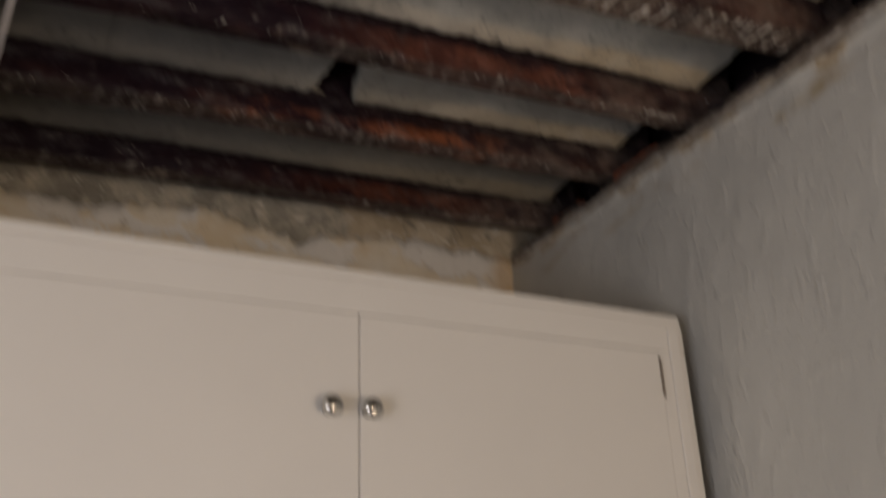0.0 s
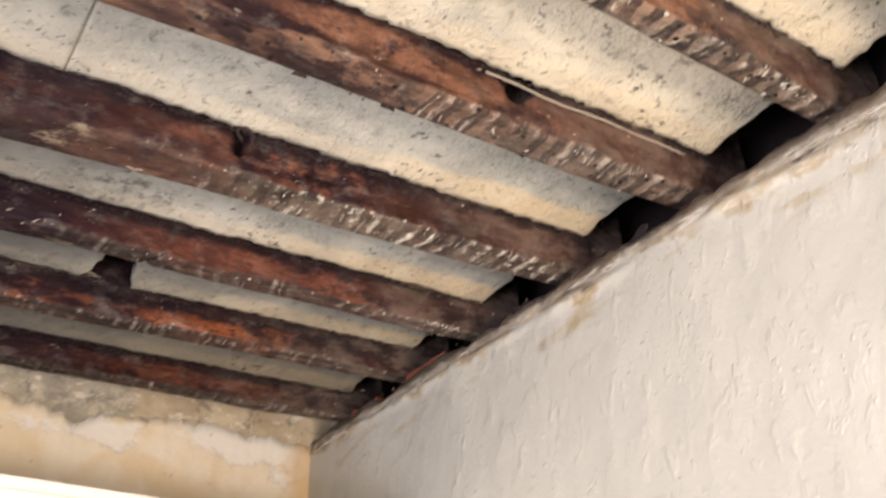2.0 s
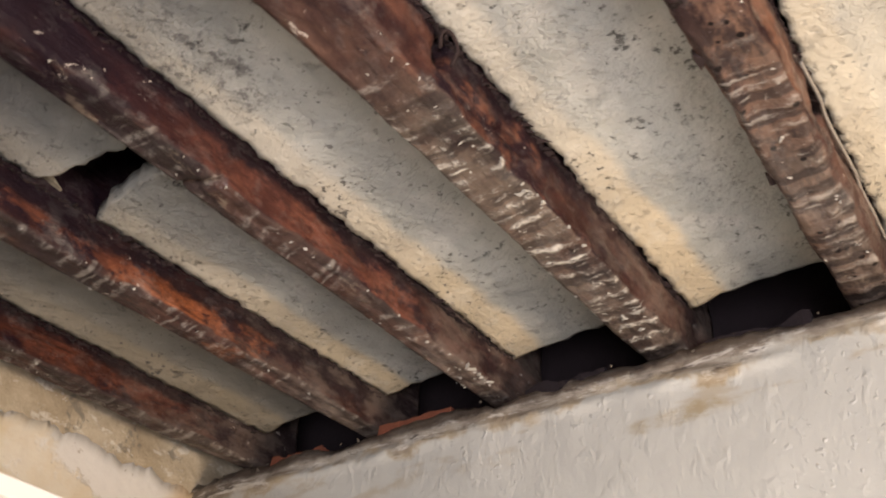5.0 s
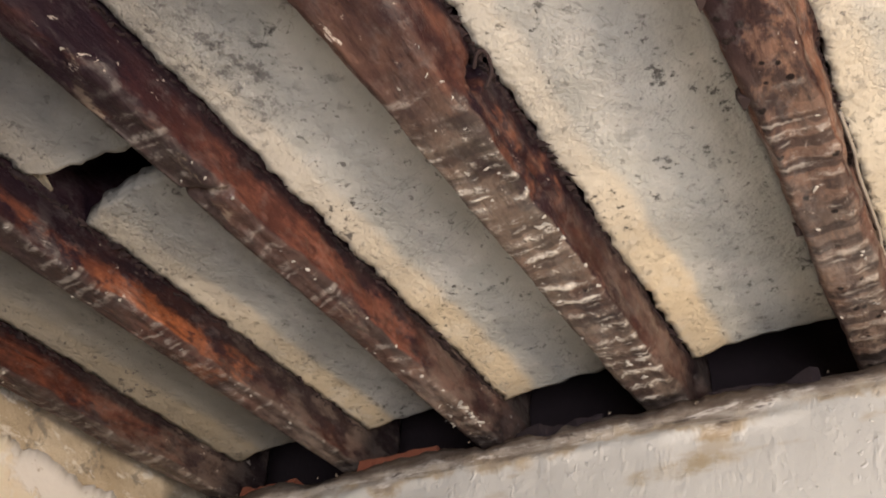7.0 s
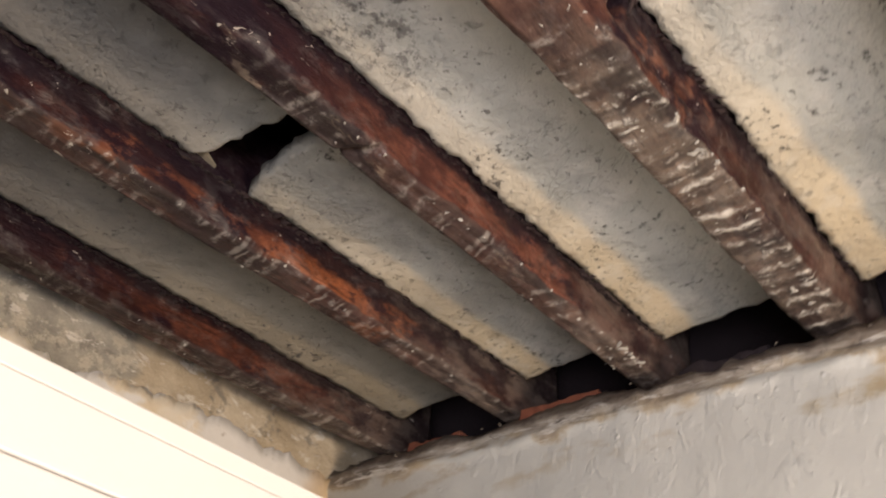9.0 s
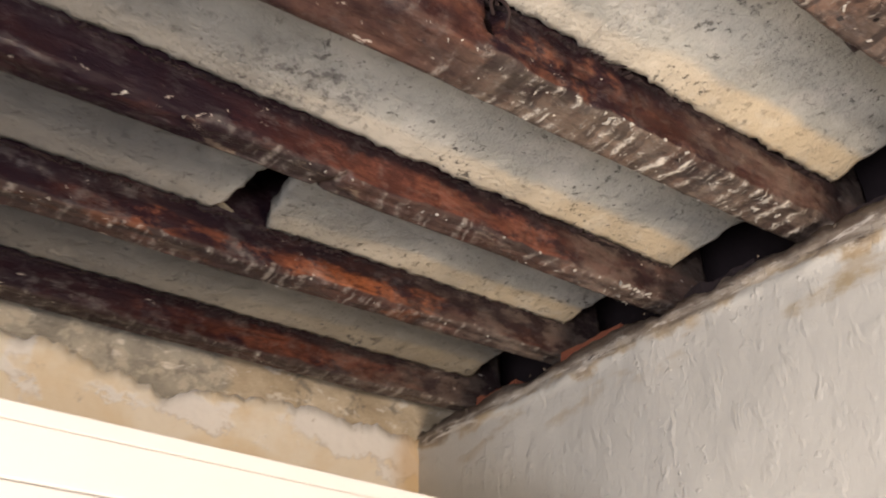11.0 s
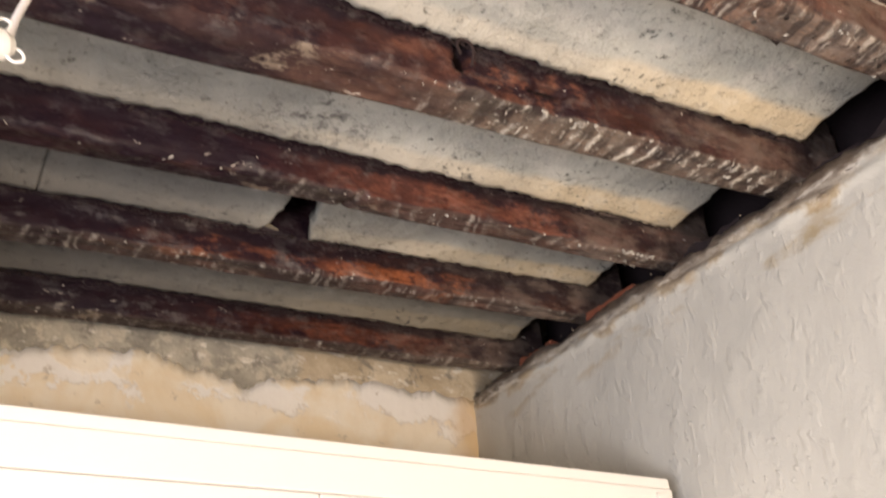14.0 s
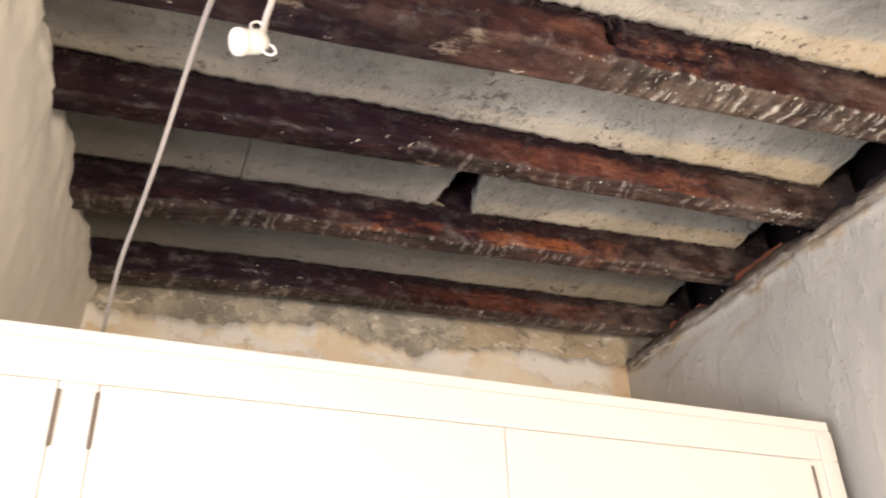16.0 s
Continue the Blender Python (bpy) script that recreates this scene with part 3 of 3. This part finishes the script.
# ---- beams ----
# far and near edge of each underside at the wall and one metre away from it
BEAMS = [
    dict(far=(-0.088, -0.070), near=(-0.140, -0.130), top=2.812, kind="last", lean=0.004),
    dict(far=(-0.404, -0.363), near=(-0.458, -0.428), top=2.815, kind="orange", lean=0.004),
    dict(far=(-0.683, -0.655), near=(-0.738, -0.710), top=2.817, kind="red", lean=0.006),
    dict(far=(-0.984, -0.927), near=(-1.062, -1.017), top=2.819, kind="ticked"),
    dict(far=(-1.309, -1.260), near=(-1.376, -1.332), top=2.819, kind="notched"),
    dict(far=(-1.591, -1.578), near=(-1.640, -1.630), top=2.815, kind="pale"),
]
for k in range(7):
    y = -1.83 - 0.27 * k
    BEAMS.append(dict(far=(y, y + 0.01), near=(y - 0.07, y - 0.06), top=2.81, kind="plain"))

WOOD = {
    "last": beam_wood("wood_last", (0.042, 0.014, 0.014), (0.125, 0.040, 0.022), (0.026, 0.011, 0.013), (0.080, 0.032, 0.025), 0.30, -1.6, 0.1, band_z=2.802, warm=(-0.45, -0.05)),
    "orange": beam_wood("wood_orange", (0.095, 0.027, 0.015), (0.310, 0.102, 0.042), (0.030, 0.013, 0.015), (0.105, 0.042, 0.031), 0.30, -1.6, 0.1, band_z=2.788, warm=(-0.98, -0.25)),
    "red": beam_wood("wood_red", (0.070, 0.021, 0.017), (0.172, 0.063, 0.040), (0.038, 0.017, 0.018), (0.135, 0.058, 0.042), 0.30, -0.9, 0.1, band_z=2.809, warm=(-0.85, -0.20)),
    "ticked": beam_wood("wood_ticked", (0.070, 0.026, 0.019), (0.235, 0.096, 0.055), (0.072, 0.038, 0.031), (0.195, 0.108, 0.076), 1.0, -0.74, 0.05, band_z=2.811, warm=(-1.35, -0.45), rot=((-0.510, 2.782, 0.030, 0.0045), (-0.655, 2.80, 0.008, 0.03))),
    "notched": beam_wood("wood_notched", (0.105, 0.048, 0.034), (0.185, 0.088, 0.055), (0.150, 0.088, 0.064), (0.330, 0.180, 0.110), 0.42, -0.62, 0.05, band_z=2.814, warm=(-1.1, -0.40), worm=True, rot=((-0.362, 2.822, 0.050, 0.030),), bars=0.7),
    "pale": beam_wood("wood_pale", (0.13, 0.066, 0.046), (0.24, 0.12, 0.072), (0.17, 0.105, 0.08), (0.32, 0.20, 0.135), 0.6, -0.6, 0.05, band_z=2.814, worm=True, bars=0.9),
}
WOOD["plain"] = WOOD["red"]
BEAM_LABELS = {
    "last": "dark worn wooden ceiling beam against the back wall",
    "orange": "worn wooden ceiling beam with bright orange-red side",
    "red": "dark red-brown wooden ceiling beam with a saw cut",
    "ticked": "red-brown wooden beam with white lime ticks underneath",
    "notched": "brown wooden ceiling beam with a broken-out notch",
    "pale": "pale brown wooden beam with cross marks and wormholes",
    "plain": "red-brown old wooden ceiling beam",
}


def edge_y(pair, x):
    return pair[0] + (pair[0] - pair[1]) * x


def make_beam(i, b):
    near_view = i < 6
    xs = np.arange(LEFT, 0.16, 0.0075 if near_view else 0.06)
    prof = []           # (u across from far to near, v up), rounded lower arrises
    for v in (0.30, 0.14, 0.085, 0.06, 0.04, 0.022):
        prof.append((0.0, v))
    r = 0.012
    for a in (0, 25, 50, 75, 90):
        prof.append((r * (1 - math.cos(radians(a))), r * (1 - math.sin(radians(a)))))
    for s in np.linspace(0.125, 0.875, 7):
        prof.append(("m", s))
    near = [(r * (1 - math.cos(radians(a))), r * (1 - math.sin(radians(a)))) for a in (90, 70, 45, 20, 0)]
    rows = []
    for x in xs:
        yf, yn = edge_y(b["far"], x), edge_y(b["near"], x)
        w = yf - yn
        row = []
        sag = 0.006 * fbm(x * 1.7, i * 3.0, octs=2)
        def put(y, v):
            n1 = 0.0055 * fbm(x * 7, y * 26, v * 26 + i, 4) + 0.0028 * fbm(x * 34, y * 60, v * 60 + i, 4)
            cut = 0.0
            z = HB + v + sag
            dy = n1
            if b["kind"] == "red" and v < 0.03:
                cut = 0.012 * math.exp(-((x + 0.674 + (y + 0.68) * 0.5) / 0.006) ** 2)
            if b["kind"] == "ticked" and y < yn + 0.012:
                # long rotten slot in the near side
                slot = 0.6 * math.exp(-((x + 0.510) / 0.032) ** 4) * math.exp(-((v - 0.032) / 0.004) ** 2)
                dy += 0.038 * slot
                dy += 0.030 * math.exp(-((x + 0.655) / 0.009) ** 2) * bump01(v, 0.016, 0.05)
            if b["kind"] == "notched" and y < yn + 0.02:
                dy += 0.040 * math.exp(-((x + 0.352 + 0.01 * fbm(v * 60, 3.0)) / 0.020) ** 4) * bump01(v, 0.030, 0.060)
            row.append((x, y + dy, z + 0.8 * n1 + cut))
        for u, v in prof:
            if u == "m":
                put(yf - r - (w - 2 * r) * v, 0.0)
            else:
                put(yf - u, v)
        for u, v in near:
            put(yn + u, v)
        lean = b.get("lean", 0.010)
        for v in (0.022, 0.032, 0.042, 0.052, 0.062, 0.075, 0.10, 0.16, 0.30):
            put(yn - lean * min(v, 0.08) / 0.06, v)
        rows.append(row)
    nv = len(rows[0])
    faces = grid_faces(len(rows), nv, close_v=True) + [tuple(range(nv)), tuple(range((len(rows) - 1) * nv, len(rows) * nv))]
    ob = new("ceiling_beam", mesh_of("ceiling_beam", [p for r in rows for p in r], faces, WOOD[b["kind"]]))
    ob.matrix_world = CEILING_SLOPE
    tagged(ob, BEAM_LABELS[b["kind"]], "beam", "row of ceiling beams")
    if near_view:
        add_fringe(i, b, ob)
    return ob


def add_fringe(i, b, ob):
    """Ragged dark fibres and crumbs along the joint between beam and plaster."""
    rnd = random.Random(40 + i)
    bm = bmesh.new()
    x = -1.75
    while x < 0.03:
        thick = bump01(fbm(x * 3.0, i * 5.0, octs=3), -0.25, 0.5)
        w, h = rnd.uniform(0.003, 0.010), rnd.uniform(0.003, 0.009) * (0.55 + 0.9 * thick)
        if rnd.random() < 0.14:
            h *= 1.9
            w *= 0.6
        y = edge_y(b["near"], x) - b.get("lean", 0.010) - 0.001
        z = b["top"] + rnd.uniform(-0.005, 0.003)
        p = Vector((x, y, z))
        tip = Vector((rnd.uniform(-w, w), -h, -0.4 * h + rnd.uniform(-0.003, 0.002)))
        vs = [bm.verts.new(p + Vector((rnd.uniform(-w, w), rnd.uniform(-0.45, 0.6) * h, rnd.uniform(-0.5, 0.6) * h))) for _ in range(4)]
        vs += [bm.verts.new(p + tip), bm.verts.new(p + Vector((-w, 0.014, 0.008))), bm.verts.new(p + Vector((w, 0.014, 0.008)))]
        bmesh.ops.convex_hull(bm, input=vs)
        x += rnd.uniform(0.0025, 0.0065)
    f = part("joint_fibres", bm, M_FIBRE, ob, "dark ragged fibres along the plaster joint")
    tagged(f, kind="stuff")


def flakes_and_glints(i, b, ob, count, x0, x1, size=1.0):
    """Small chips of old lime still sticking to the underside and lower arris, also standing in for glints there."""
    rnd = random.Random(70 + i)
    bm = bmesh.new()
    for _ in range(count):
        x = rnd.uniform(x0, x1)
        s = rnd.choice((rnd.uniform(0.05, 0.95), rnd.uniform(0.75, 0.97)))
        y = edge_y(b["far"], x) + (edge_y(b["near"], x) - edge_y(b["far"], x)) * s
        z = HB + 0.006 * fbm(x * 1.7, i * 3.0, octs=2) - 0.001
        lx, ly = size * rnd.uniform(0.0012, 0.0034), size * rnd.uniform(0.002, 0.006)
        turn = rnd.uniform(-0.9, 0.9)
        vs = []
        for _ in range(7):
            a, c = rnd.uniform(-1, 1) * lx, rnd.uniform(-1, 1) * ly
            vs.append(bm.verts.new((x + a * math.cos(turn) - c * math.sin(turn), y + a * math.sin(turn) + c * math.cos(turn), z + rnd.uniform(-0.0008, 0.004))))
        bmesh.ops.convex_hull(bm, input=vs)
    tagged(part("flakes_and_glints", bm, M_FLAKE, ob, "white lime flakes and arris glints underneath"), kind="stuff")


def splinter(ob, foot, tip, r):
    a, c = Vector(foot), Vector(tip)
    mid = (a + c) / 2 + Vector((0.004, 0.0, 0.002))
    bm = tube([a, mid, c], r, 5)
    part("splinter", bm, M_FIBRE, ob, "dark upright splinter")


def pale_fillet(b, ob):
    """Leftover lime fillet along the joint of one beam."""
    pts = [(x, edge_y(b["near"], x) - 0.013 + 0.002 * fbm(x * 12, 3.0), b["top"] - 0.012 + 0.003 * fbm(x * 9, 6.0)) for x in np.arange(-0.42, 0.0, 0.012)]
    part("lime_fillet", tube(pts, 0.0024, 6), M_LIME, ob, "pale lime fillet", True)


beam_objects = [make_beam(i, b) for i, b in enumerate(BEAMS)]


pale_fillet(BEAMS[4], beam_objects[4])
for i, (count, x0, x1) in enumerate(((36, -1.4, 0.0), (34, -1.3, 0.0), (34, -1.3, 0.0), (50, -0.75, -0.02), (20, -0.6, -0.02), (20, -0.5, -0.02))):
    flakes_and_glints(i, BEAMS[i], beam_objects[i], count, x0, x1)
flakes_and_glints(2, BEAMS[2], beam_objects[2], 16, -0.10, -0.012, 2.0)
flakes_and_glints(3, BEAMS[3], beam_objects[3], 26, -0.60, -0.03, 1.7)
flakes_and_glints(5, BEAMS[5], beam_objects[5], 12, -0.14, -0.02, 1.8)
# thin pale tube in place of the glint on the red beam's arris
streak = [(x, edge_y(BEAMS[2]["near"], x) + 0.010 + 0.002 * fbm(x * 20, 2.0), HB + 0.0035 + 0.006 * fbm(x * 1.7, 6.0, octs=2)) for x in np.arange(-1.00, -0.80, 0.012)]
part("arris_glint", tube(streak, 0.0017, 5), M_LIME, beam_objects[2], "thin pale glint along the arris")
# black lumps of rot along the far arris of the notched beam
rnd = random.Random(31)
for lx, r in ((-0.538, 0.012), (-0.299, 0.009), (-0.182, 0.010), (-0.672, 0.010)):
    ly = edge_y(BEAMS[4]["far"], lx) - 0.001
    lump = bmesh.new()
    for _ in range(16):
        lump.verts.new((lx + rnd.gauss(0, 0.7) * r, ly + rnd.uniform(-1, 1) * r * 0.7, HB + 0.008 + rnd.uniform(-1, 1) * r * 0.8))
    bmesh.ops.convex_hull(lump, input=lump.verts)
    bmesh.ops.delete(lump, geom=[v for v in lump.verts if not v.link_faces], context="VERTS")
    part("rot_lump", lump, M_FIBRE, beam_objects[4], "black lump of rot")
# a curled strip of torn wood at the split in the ticked beam
curl = [(-0.655, -1.036, 2.808), (-0.666, -1.045, 2.814), (-0.662, -1.051, 2.820), (-0.650, -1.052, 2.818), (-0.642, -1.051, 2.808), (-0.643, -1.048, 2.794), (-0.645, -1.045, 2.782)]
part("torn_strip", tube(spline(curl, 5), 0.0024, 6), M_FIBRE, beam_objects[3], "dark curled strip of torn wood")
splinter(beam_objects[1], (-0.185, -0.466, 2.822), (-0.172, -0.474, 2.806), 0.0022)
splinter(beam_objects[1], (-0.310, -0.460, 2.820), (-0.302, -0.468, 2.810), 0.0020)


# ---- plaster vaults between the beams ----
def vault(i, far_b, near_b, x0, x1, edge0=None, edge1=None):
    step = 0.006 if i < 6 else 0.06
    xs = np.linspace(x0, x1, max(2, round((x1 - x0) / step) + 1))
    rows = []
    m = 22
    for q, x in enumerate(xs):
        ya = edge_y(far_b["near"], x) - far_b.get("lean", 0.010) - 0.006
        rag = 0.006 * fbm(x * 9, i * 2.0, octs=4) + 0.007 * fbm(x * 48, i * 7.0, octs=3)
        yb = edge_y(near_b["far"], x) + 0.006
        row = []
        for j in range(m):
            s = j / (m - 1)
            y = ya + (yb - ya) * s - rag * (1 - s) ** 9
            rise = 0.017 * (1 - (1 - s) ** 1.6)
            z = far_b["top"] + 0.003 + (2.818 - far_b["top"]) * s + rise + 0.0045 * fbm(x * 5, y * 5, i, 3) + 0.0012 * fbm(x * 40, y * 40, i, 3)
            px = x
            if edge0 and q < 10:
                px += edge0(s) * (1 - q / 10)
            if edge1 and q > len(xs) - 11:
                px += edge1(s) * (1 - (len(xs) - 1 - q) / 10)
            row.append((px, y, z))
        rows.append(row)
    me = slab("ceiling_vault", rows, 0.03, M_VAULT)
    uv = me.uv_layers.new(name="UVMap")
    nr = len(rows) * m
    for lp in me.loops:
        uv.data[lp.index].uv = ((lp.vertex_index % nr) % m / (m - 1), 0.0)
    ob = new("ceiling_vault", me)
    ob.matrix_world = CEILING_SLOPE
    return tagged(ob, "grey-cream mildewed plaster panel between ceiling beams", "ceiling", kind="structure")


END = 0.046
for i in range(len(BEAMS) - 1):
    fb, nb = BEAMS[i], BEAMS[i + 1]
    end1 = lambda s, i=i: 0.010 * fbm(s * 6, i * 4.0, octs=3)
    if i == 1:
        # this panel is broken through
        vault(i, fb, nb, LEFT, -1.1300)
        vault(i, fb, nb, -1.1285, -0.722, None, lambda s: 0.022 * fbm(s * 3.0, 2.2, octs=3) + 0.02 * (s - 0.5))
        vault(i, fb, nb, -0.640, END, lambda s: 0.030 * (1 - (2 * s - 1) ** 2) * -0.5 + 0.040 * bump01(s, 0.6, 1.0) + 0.006 * fbm(s * 9, 1.0, octs=3), end1)
    elif i == 3:
        vault(i, fb, nb, LEFT, -0.9300)
        vault(i, fb, nb, -0.9288, END, None, end1)
    else:
        vault(i, fb, nb, LEFT, END, None, end1)


def shard(rnd, size):
    bm = bmesh.new()
    vs = [bm.verts.new([rnd.uniform(-1, 1) * size[k] for k in range(3)]) for _ in range(14)]
    bmesh.ops.convex_hull(bm, input=vs)
    loose = [v for v in bm.verts if not v.link_faces]
    bmesh.ops.delete(bm, geom=loose, context="VERTS")
    return bm


# broken piece that hangs at the hole
rnd = random.Random(5)
for k, (p, size, tilt) in enumerate((((-0.735, -0.435, 2.838), (0.045, 0.030, 0.006), 14), ((-0.700, -0.415, 2.842), (0.030, 0.016, 0.006), -18))):
    ob = part("plaster_fragment", shard(rnd, size), M_VAULT)
    ob.matrix_world = CEILING_SLOPE @ pose(*p, tilt, 12, 20 * k)
    tagged(ob, "broken plaster fragment hanging at a ceiling hole", "fragment", "fragments at the hole")

# bricks and crumbs on the broken wall head
for k, (y0, y1) in enumerate(((-0.63, -0.47), (-0.93, -0.78), (-1.26, -1.10), (-0.33, -0.20))):
    bm = bmesh.new()
    nseg = 14
    top, h = [], 0.028
    for q in range(nseg + 1):
        y = y0 + (y1 - y0) * q / nseg
        zt = WALL_TOP + 0.012 + 0.012 * fbm(y * 18, k * 3.0) if k else WALL_TOP + 0.018 + 0.007 * fbm(y * 20, 1.0)
        top.append([bm.verts.new((0.012 + wall_x(y) + 0.006 * fbm(y * 25, 4.0), y, WALL_TOP - 0.02)), bm.verts.new((0.020 + wall_x(y) + 0.006 * fbm(y * 25, 5.0), y, zt)), bm.verts.new((0.10, y, zt - 0.004)), bm.verts.new((0.10, y, WALL_TOP - 0.02))])
    for a, b in zip(top, top[1:]):
        for j in range(4):
            bm.faces.new((a[j], a[(j + 1) % 4], b[(j + 1) % 4], b[j]))
    bm.faces.new(top[0]), bm.faces.new(top[-1])
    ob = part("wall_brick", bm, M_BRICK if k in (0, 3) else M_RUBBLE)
    tagged(ob, "broken red brick on the wall head" if k in (0, 3) else "dark mortar rubble on the wall head", "brick", "rubble on the wall head")

bm = bmesh.new()
rnd = random.Random(9)
for _ in range(30):
    y = rnd.uniform(-1.75, -0.02)
    r = rnd.uniform(0.0015, 0.005)
    c = Vector((wall_x(y) + rnd.uniform(-0.004, 0.03), y, WALL_TOP + rnd.uniform(-0.014, 0.002)))
    vs = [bm.verts.new(c + Vector((rnd.uniform(-r, r), rnd.uniform(-r, r) * 1.6, rnd.uniform(-r, r)))) for _ in range(6)]
    bmesh.ops.convex_hull(bm, input=vs)
crumbs = part("plaster_crumbs", bm, M_CRUMB)
tagged(crumbs, "loose plaster crumbs along the broken wall head", "rubble", kind="stuff")

# ---- cabinet ----
CY = -0.695          # face of the frame
CT = 2.301
cab = empty("wall_cabinet", (-0.8, -0.35, 0.0))
tagged(cab, "tall cream-painted built-in cabinet with chrome knobs", "cabinet")
X0, X1 = LEFT + 0.004, -0.047
under(part("body", box((X0 + 0.05, CY + 0.022, 0.02), (X1, -0.05, CT - 0.02), 0.002), M_CABIN), cab)
under(part("top_board", box((X0 + 0.05, CY + 0.004, CT - 0.02), (X1, -0.03, CT - 0.001), 0.002), M_CAB), cab)


def rail(name, x0, x1, z0, z1, y=CY, t=0.022, bev=0.0025):
    return under(part(name, box((x0, y, z0), (x1, y + t, z1), bev), M_CAB), cab)


DT = 2.222
rail("top_rail", X0 + 0.05, X1, DT + 0.0015, CT - 0.021)
rail("bottom_rail", X0 + 0.05, X1, 0.04, 1.30)
rail("stile", -0.114, X1, 1.302, DT + 0.001)
rail("stile", -1.372, -1.322, 1.302, DT + 0.001)
rail("stile", X0 + 0.05, -1.98, 1.302, DT + 0.001)
under(part("edge_moulding", box((-0.088, CY - 0.005, 1.0), (-0.062, CY - 0.0005, CT - 0.03), 0.0022), M_CAB), cab)


def cabinet_door(x0, x1, knob_x, hinge_x):
    d = rail("door", x0 + 0.0008, x1 - 0.0006, 1.304, DT, CY - 0.001, 0.021, 0.002)
    if knob_x is not None:
        kb = lathe([(0.009, 0.0), (0.010, 0.002), (0.006, 0.005), (0.0055, 0.012), (0.011, 0.016), (0.0155, 0.021), (0.0165, 0.026), (0.014, 0.031), (0.007, 0.034), (0.001, 0.0345)], pose(knob_x, CY - 0.0012, 2.066, 90))
        k = part("knob", kb, M_CHROME, None, "round chrome knob", True)
        k.parent = d
        k.matrix_parent_inverse = d.matrix_world.inverted()
    for z in (2.172, 1.44):
        h = lathe([(0.0022, -0.038), (0.0027, -0.037), (0.0027, 0.037), (0.0022, 0.038)], pose(hinge_x, CY - 0.002, z), sides=10)
        h = part("hinge", h, M_HINGE, None, "dark worn hinge pin")
        h.parent = d
    return d


cabinet_door(-1.322, -0.725, -0.778, -1.323)
cabinet_door(-0.725, -0.114, -0.713, -0.114)
cabinet_door(-1.98, -1.372, None, -1.371)


# ---- hanging lamp socket and its flex ----
LX, LY, LZ = -1.233, -1.159, 2.450
lamp = empty("lamp_socket", (LX, LY, LZ))
tagged(lamp, "small white plastic lamp socket hanging on flex", "lamp")
tilt = pose(LX, LY, LZ, 0, 62, 14) @ Matrix.Diagonal((0.84, 0.84, 0.68, 1))
under(part("socket_body", lathe([(0.010, -0.022), (0.0155, -0.021), (0.0165, -0.018), (0.0165, 0.010), (0.0155, 0.013), (0.012, 0.015), (0.011, 0.022), (0.006, 0.024)], tilt), M_PLASTIC, None, "", True), lamp)
under(part("socket_rim", lathe([(0.0150, -0.032), (0.0178, -0.031), (0.0184, -0.021), (0.0168, -0.019)], tilt), M_PLASTIC, None, "", True), lamp)
for p in ([(0, 0, 0.010), (-0.004, 0, 0.023), (0.002, 0.002, 0.032), (0.009, 0.002, 0.030), (0.008, 0, 0.020), (0.004, 0, 0.012)],
          [(0.014, 0, 0.002), (0.022, -0.002, -0.002), (0.025, -0.002, -0.010), (0.018, 0, -0.013), (0.010, 0, -0.008)]):
    under(part("wire_loop", tube(spline([Vector(q) + Vector((LX, LY, LZ)) for q in p], 5), 0.0014, 8), M_PLASTIC, None, "thin white wire loop", True), lamp)
drop = [(LX + 0.010, LY, LZ + 0.005), (LX + 0.012, LY + 0.006, LZ + 0.04), (LX + 0.019, LY + 0.009, LZ + 0.085), (LX + 0.017, LY + 0.009, LZ + 0.115), (LX + 0.005, LY + 0.009, LZ + 0.150), (LX + 0.002, LY, LZ + 0.20), (LX - 0.004, LY - 0.03, 2.80)]
under(part("drop_flex", tube(spline(drop), 0.0037), M_FLEX, None, "grey-white flex", True), lamp)
under(part("flex_clip", box((LX - 0.004, LY + 0.002, LZ + 0.140), (LX + 0.010, LY + 0.015, LZ + 0.156), 0.003), M_PLASTIC, None, "small white clip"), lamp)
run = [(-1.262, -1.20, 2.80), (-1.264, -1.16, 2.63), (-1.270, -1.10, 2.597), (-1.274, -0.97, 2.642), (-1.281, -0.84, 2.648), (-1.293, -0.71, 2.605), (-1.307, -0.58, 2.568), (-1.322, -0.45, 2.529), (-1.330, -0.25, 2.46), (-1.335, -0.12, CT - 0.002)]
cord = part("flex_cable", tube(spline(run), 0.0037), M_FLEX, None, "", True)
tagged(cord, "grey-white flex cable running to the cabinet top", "cable")
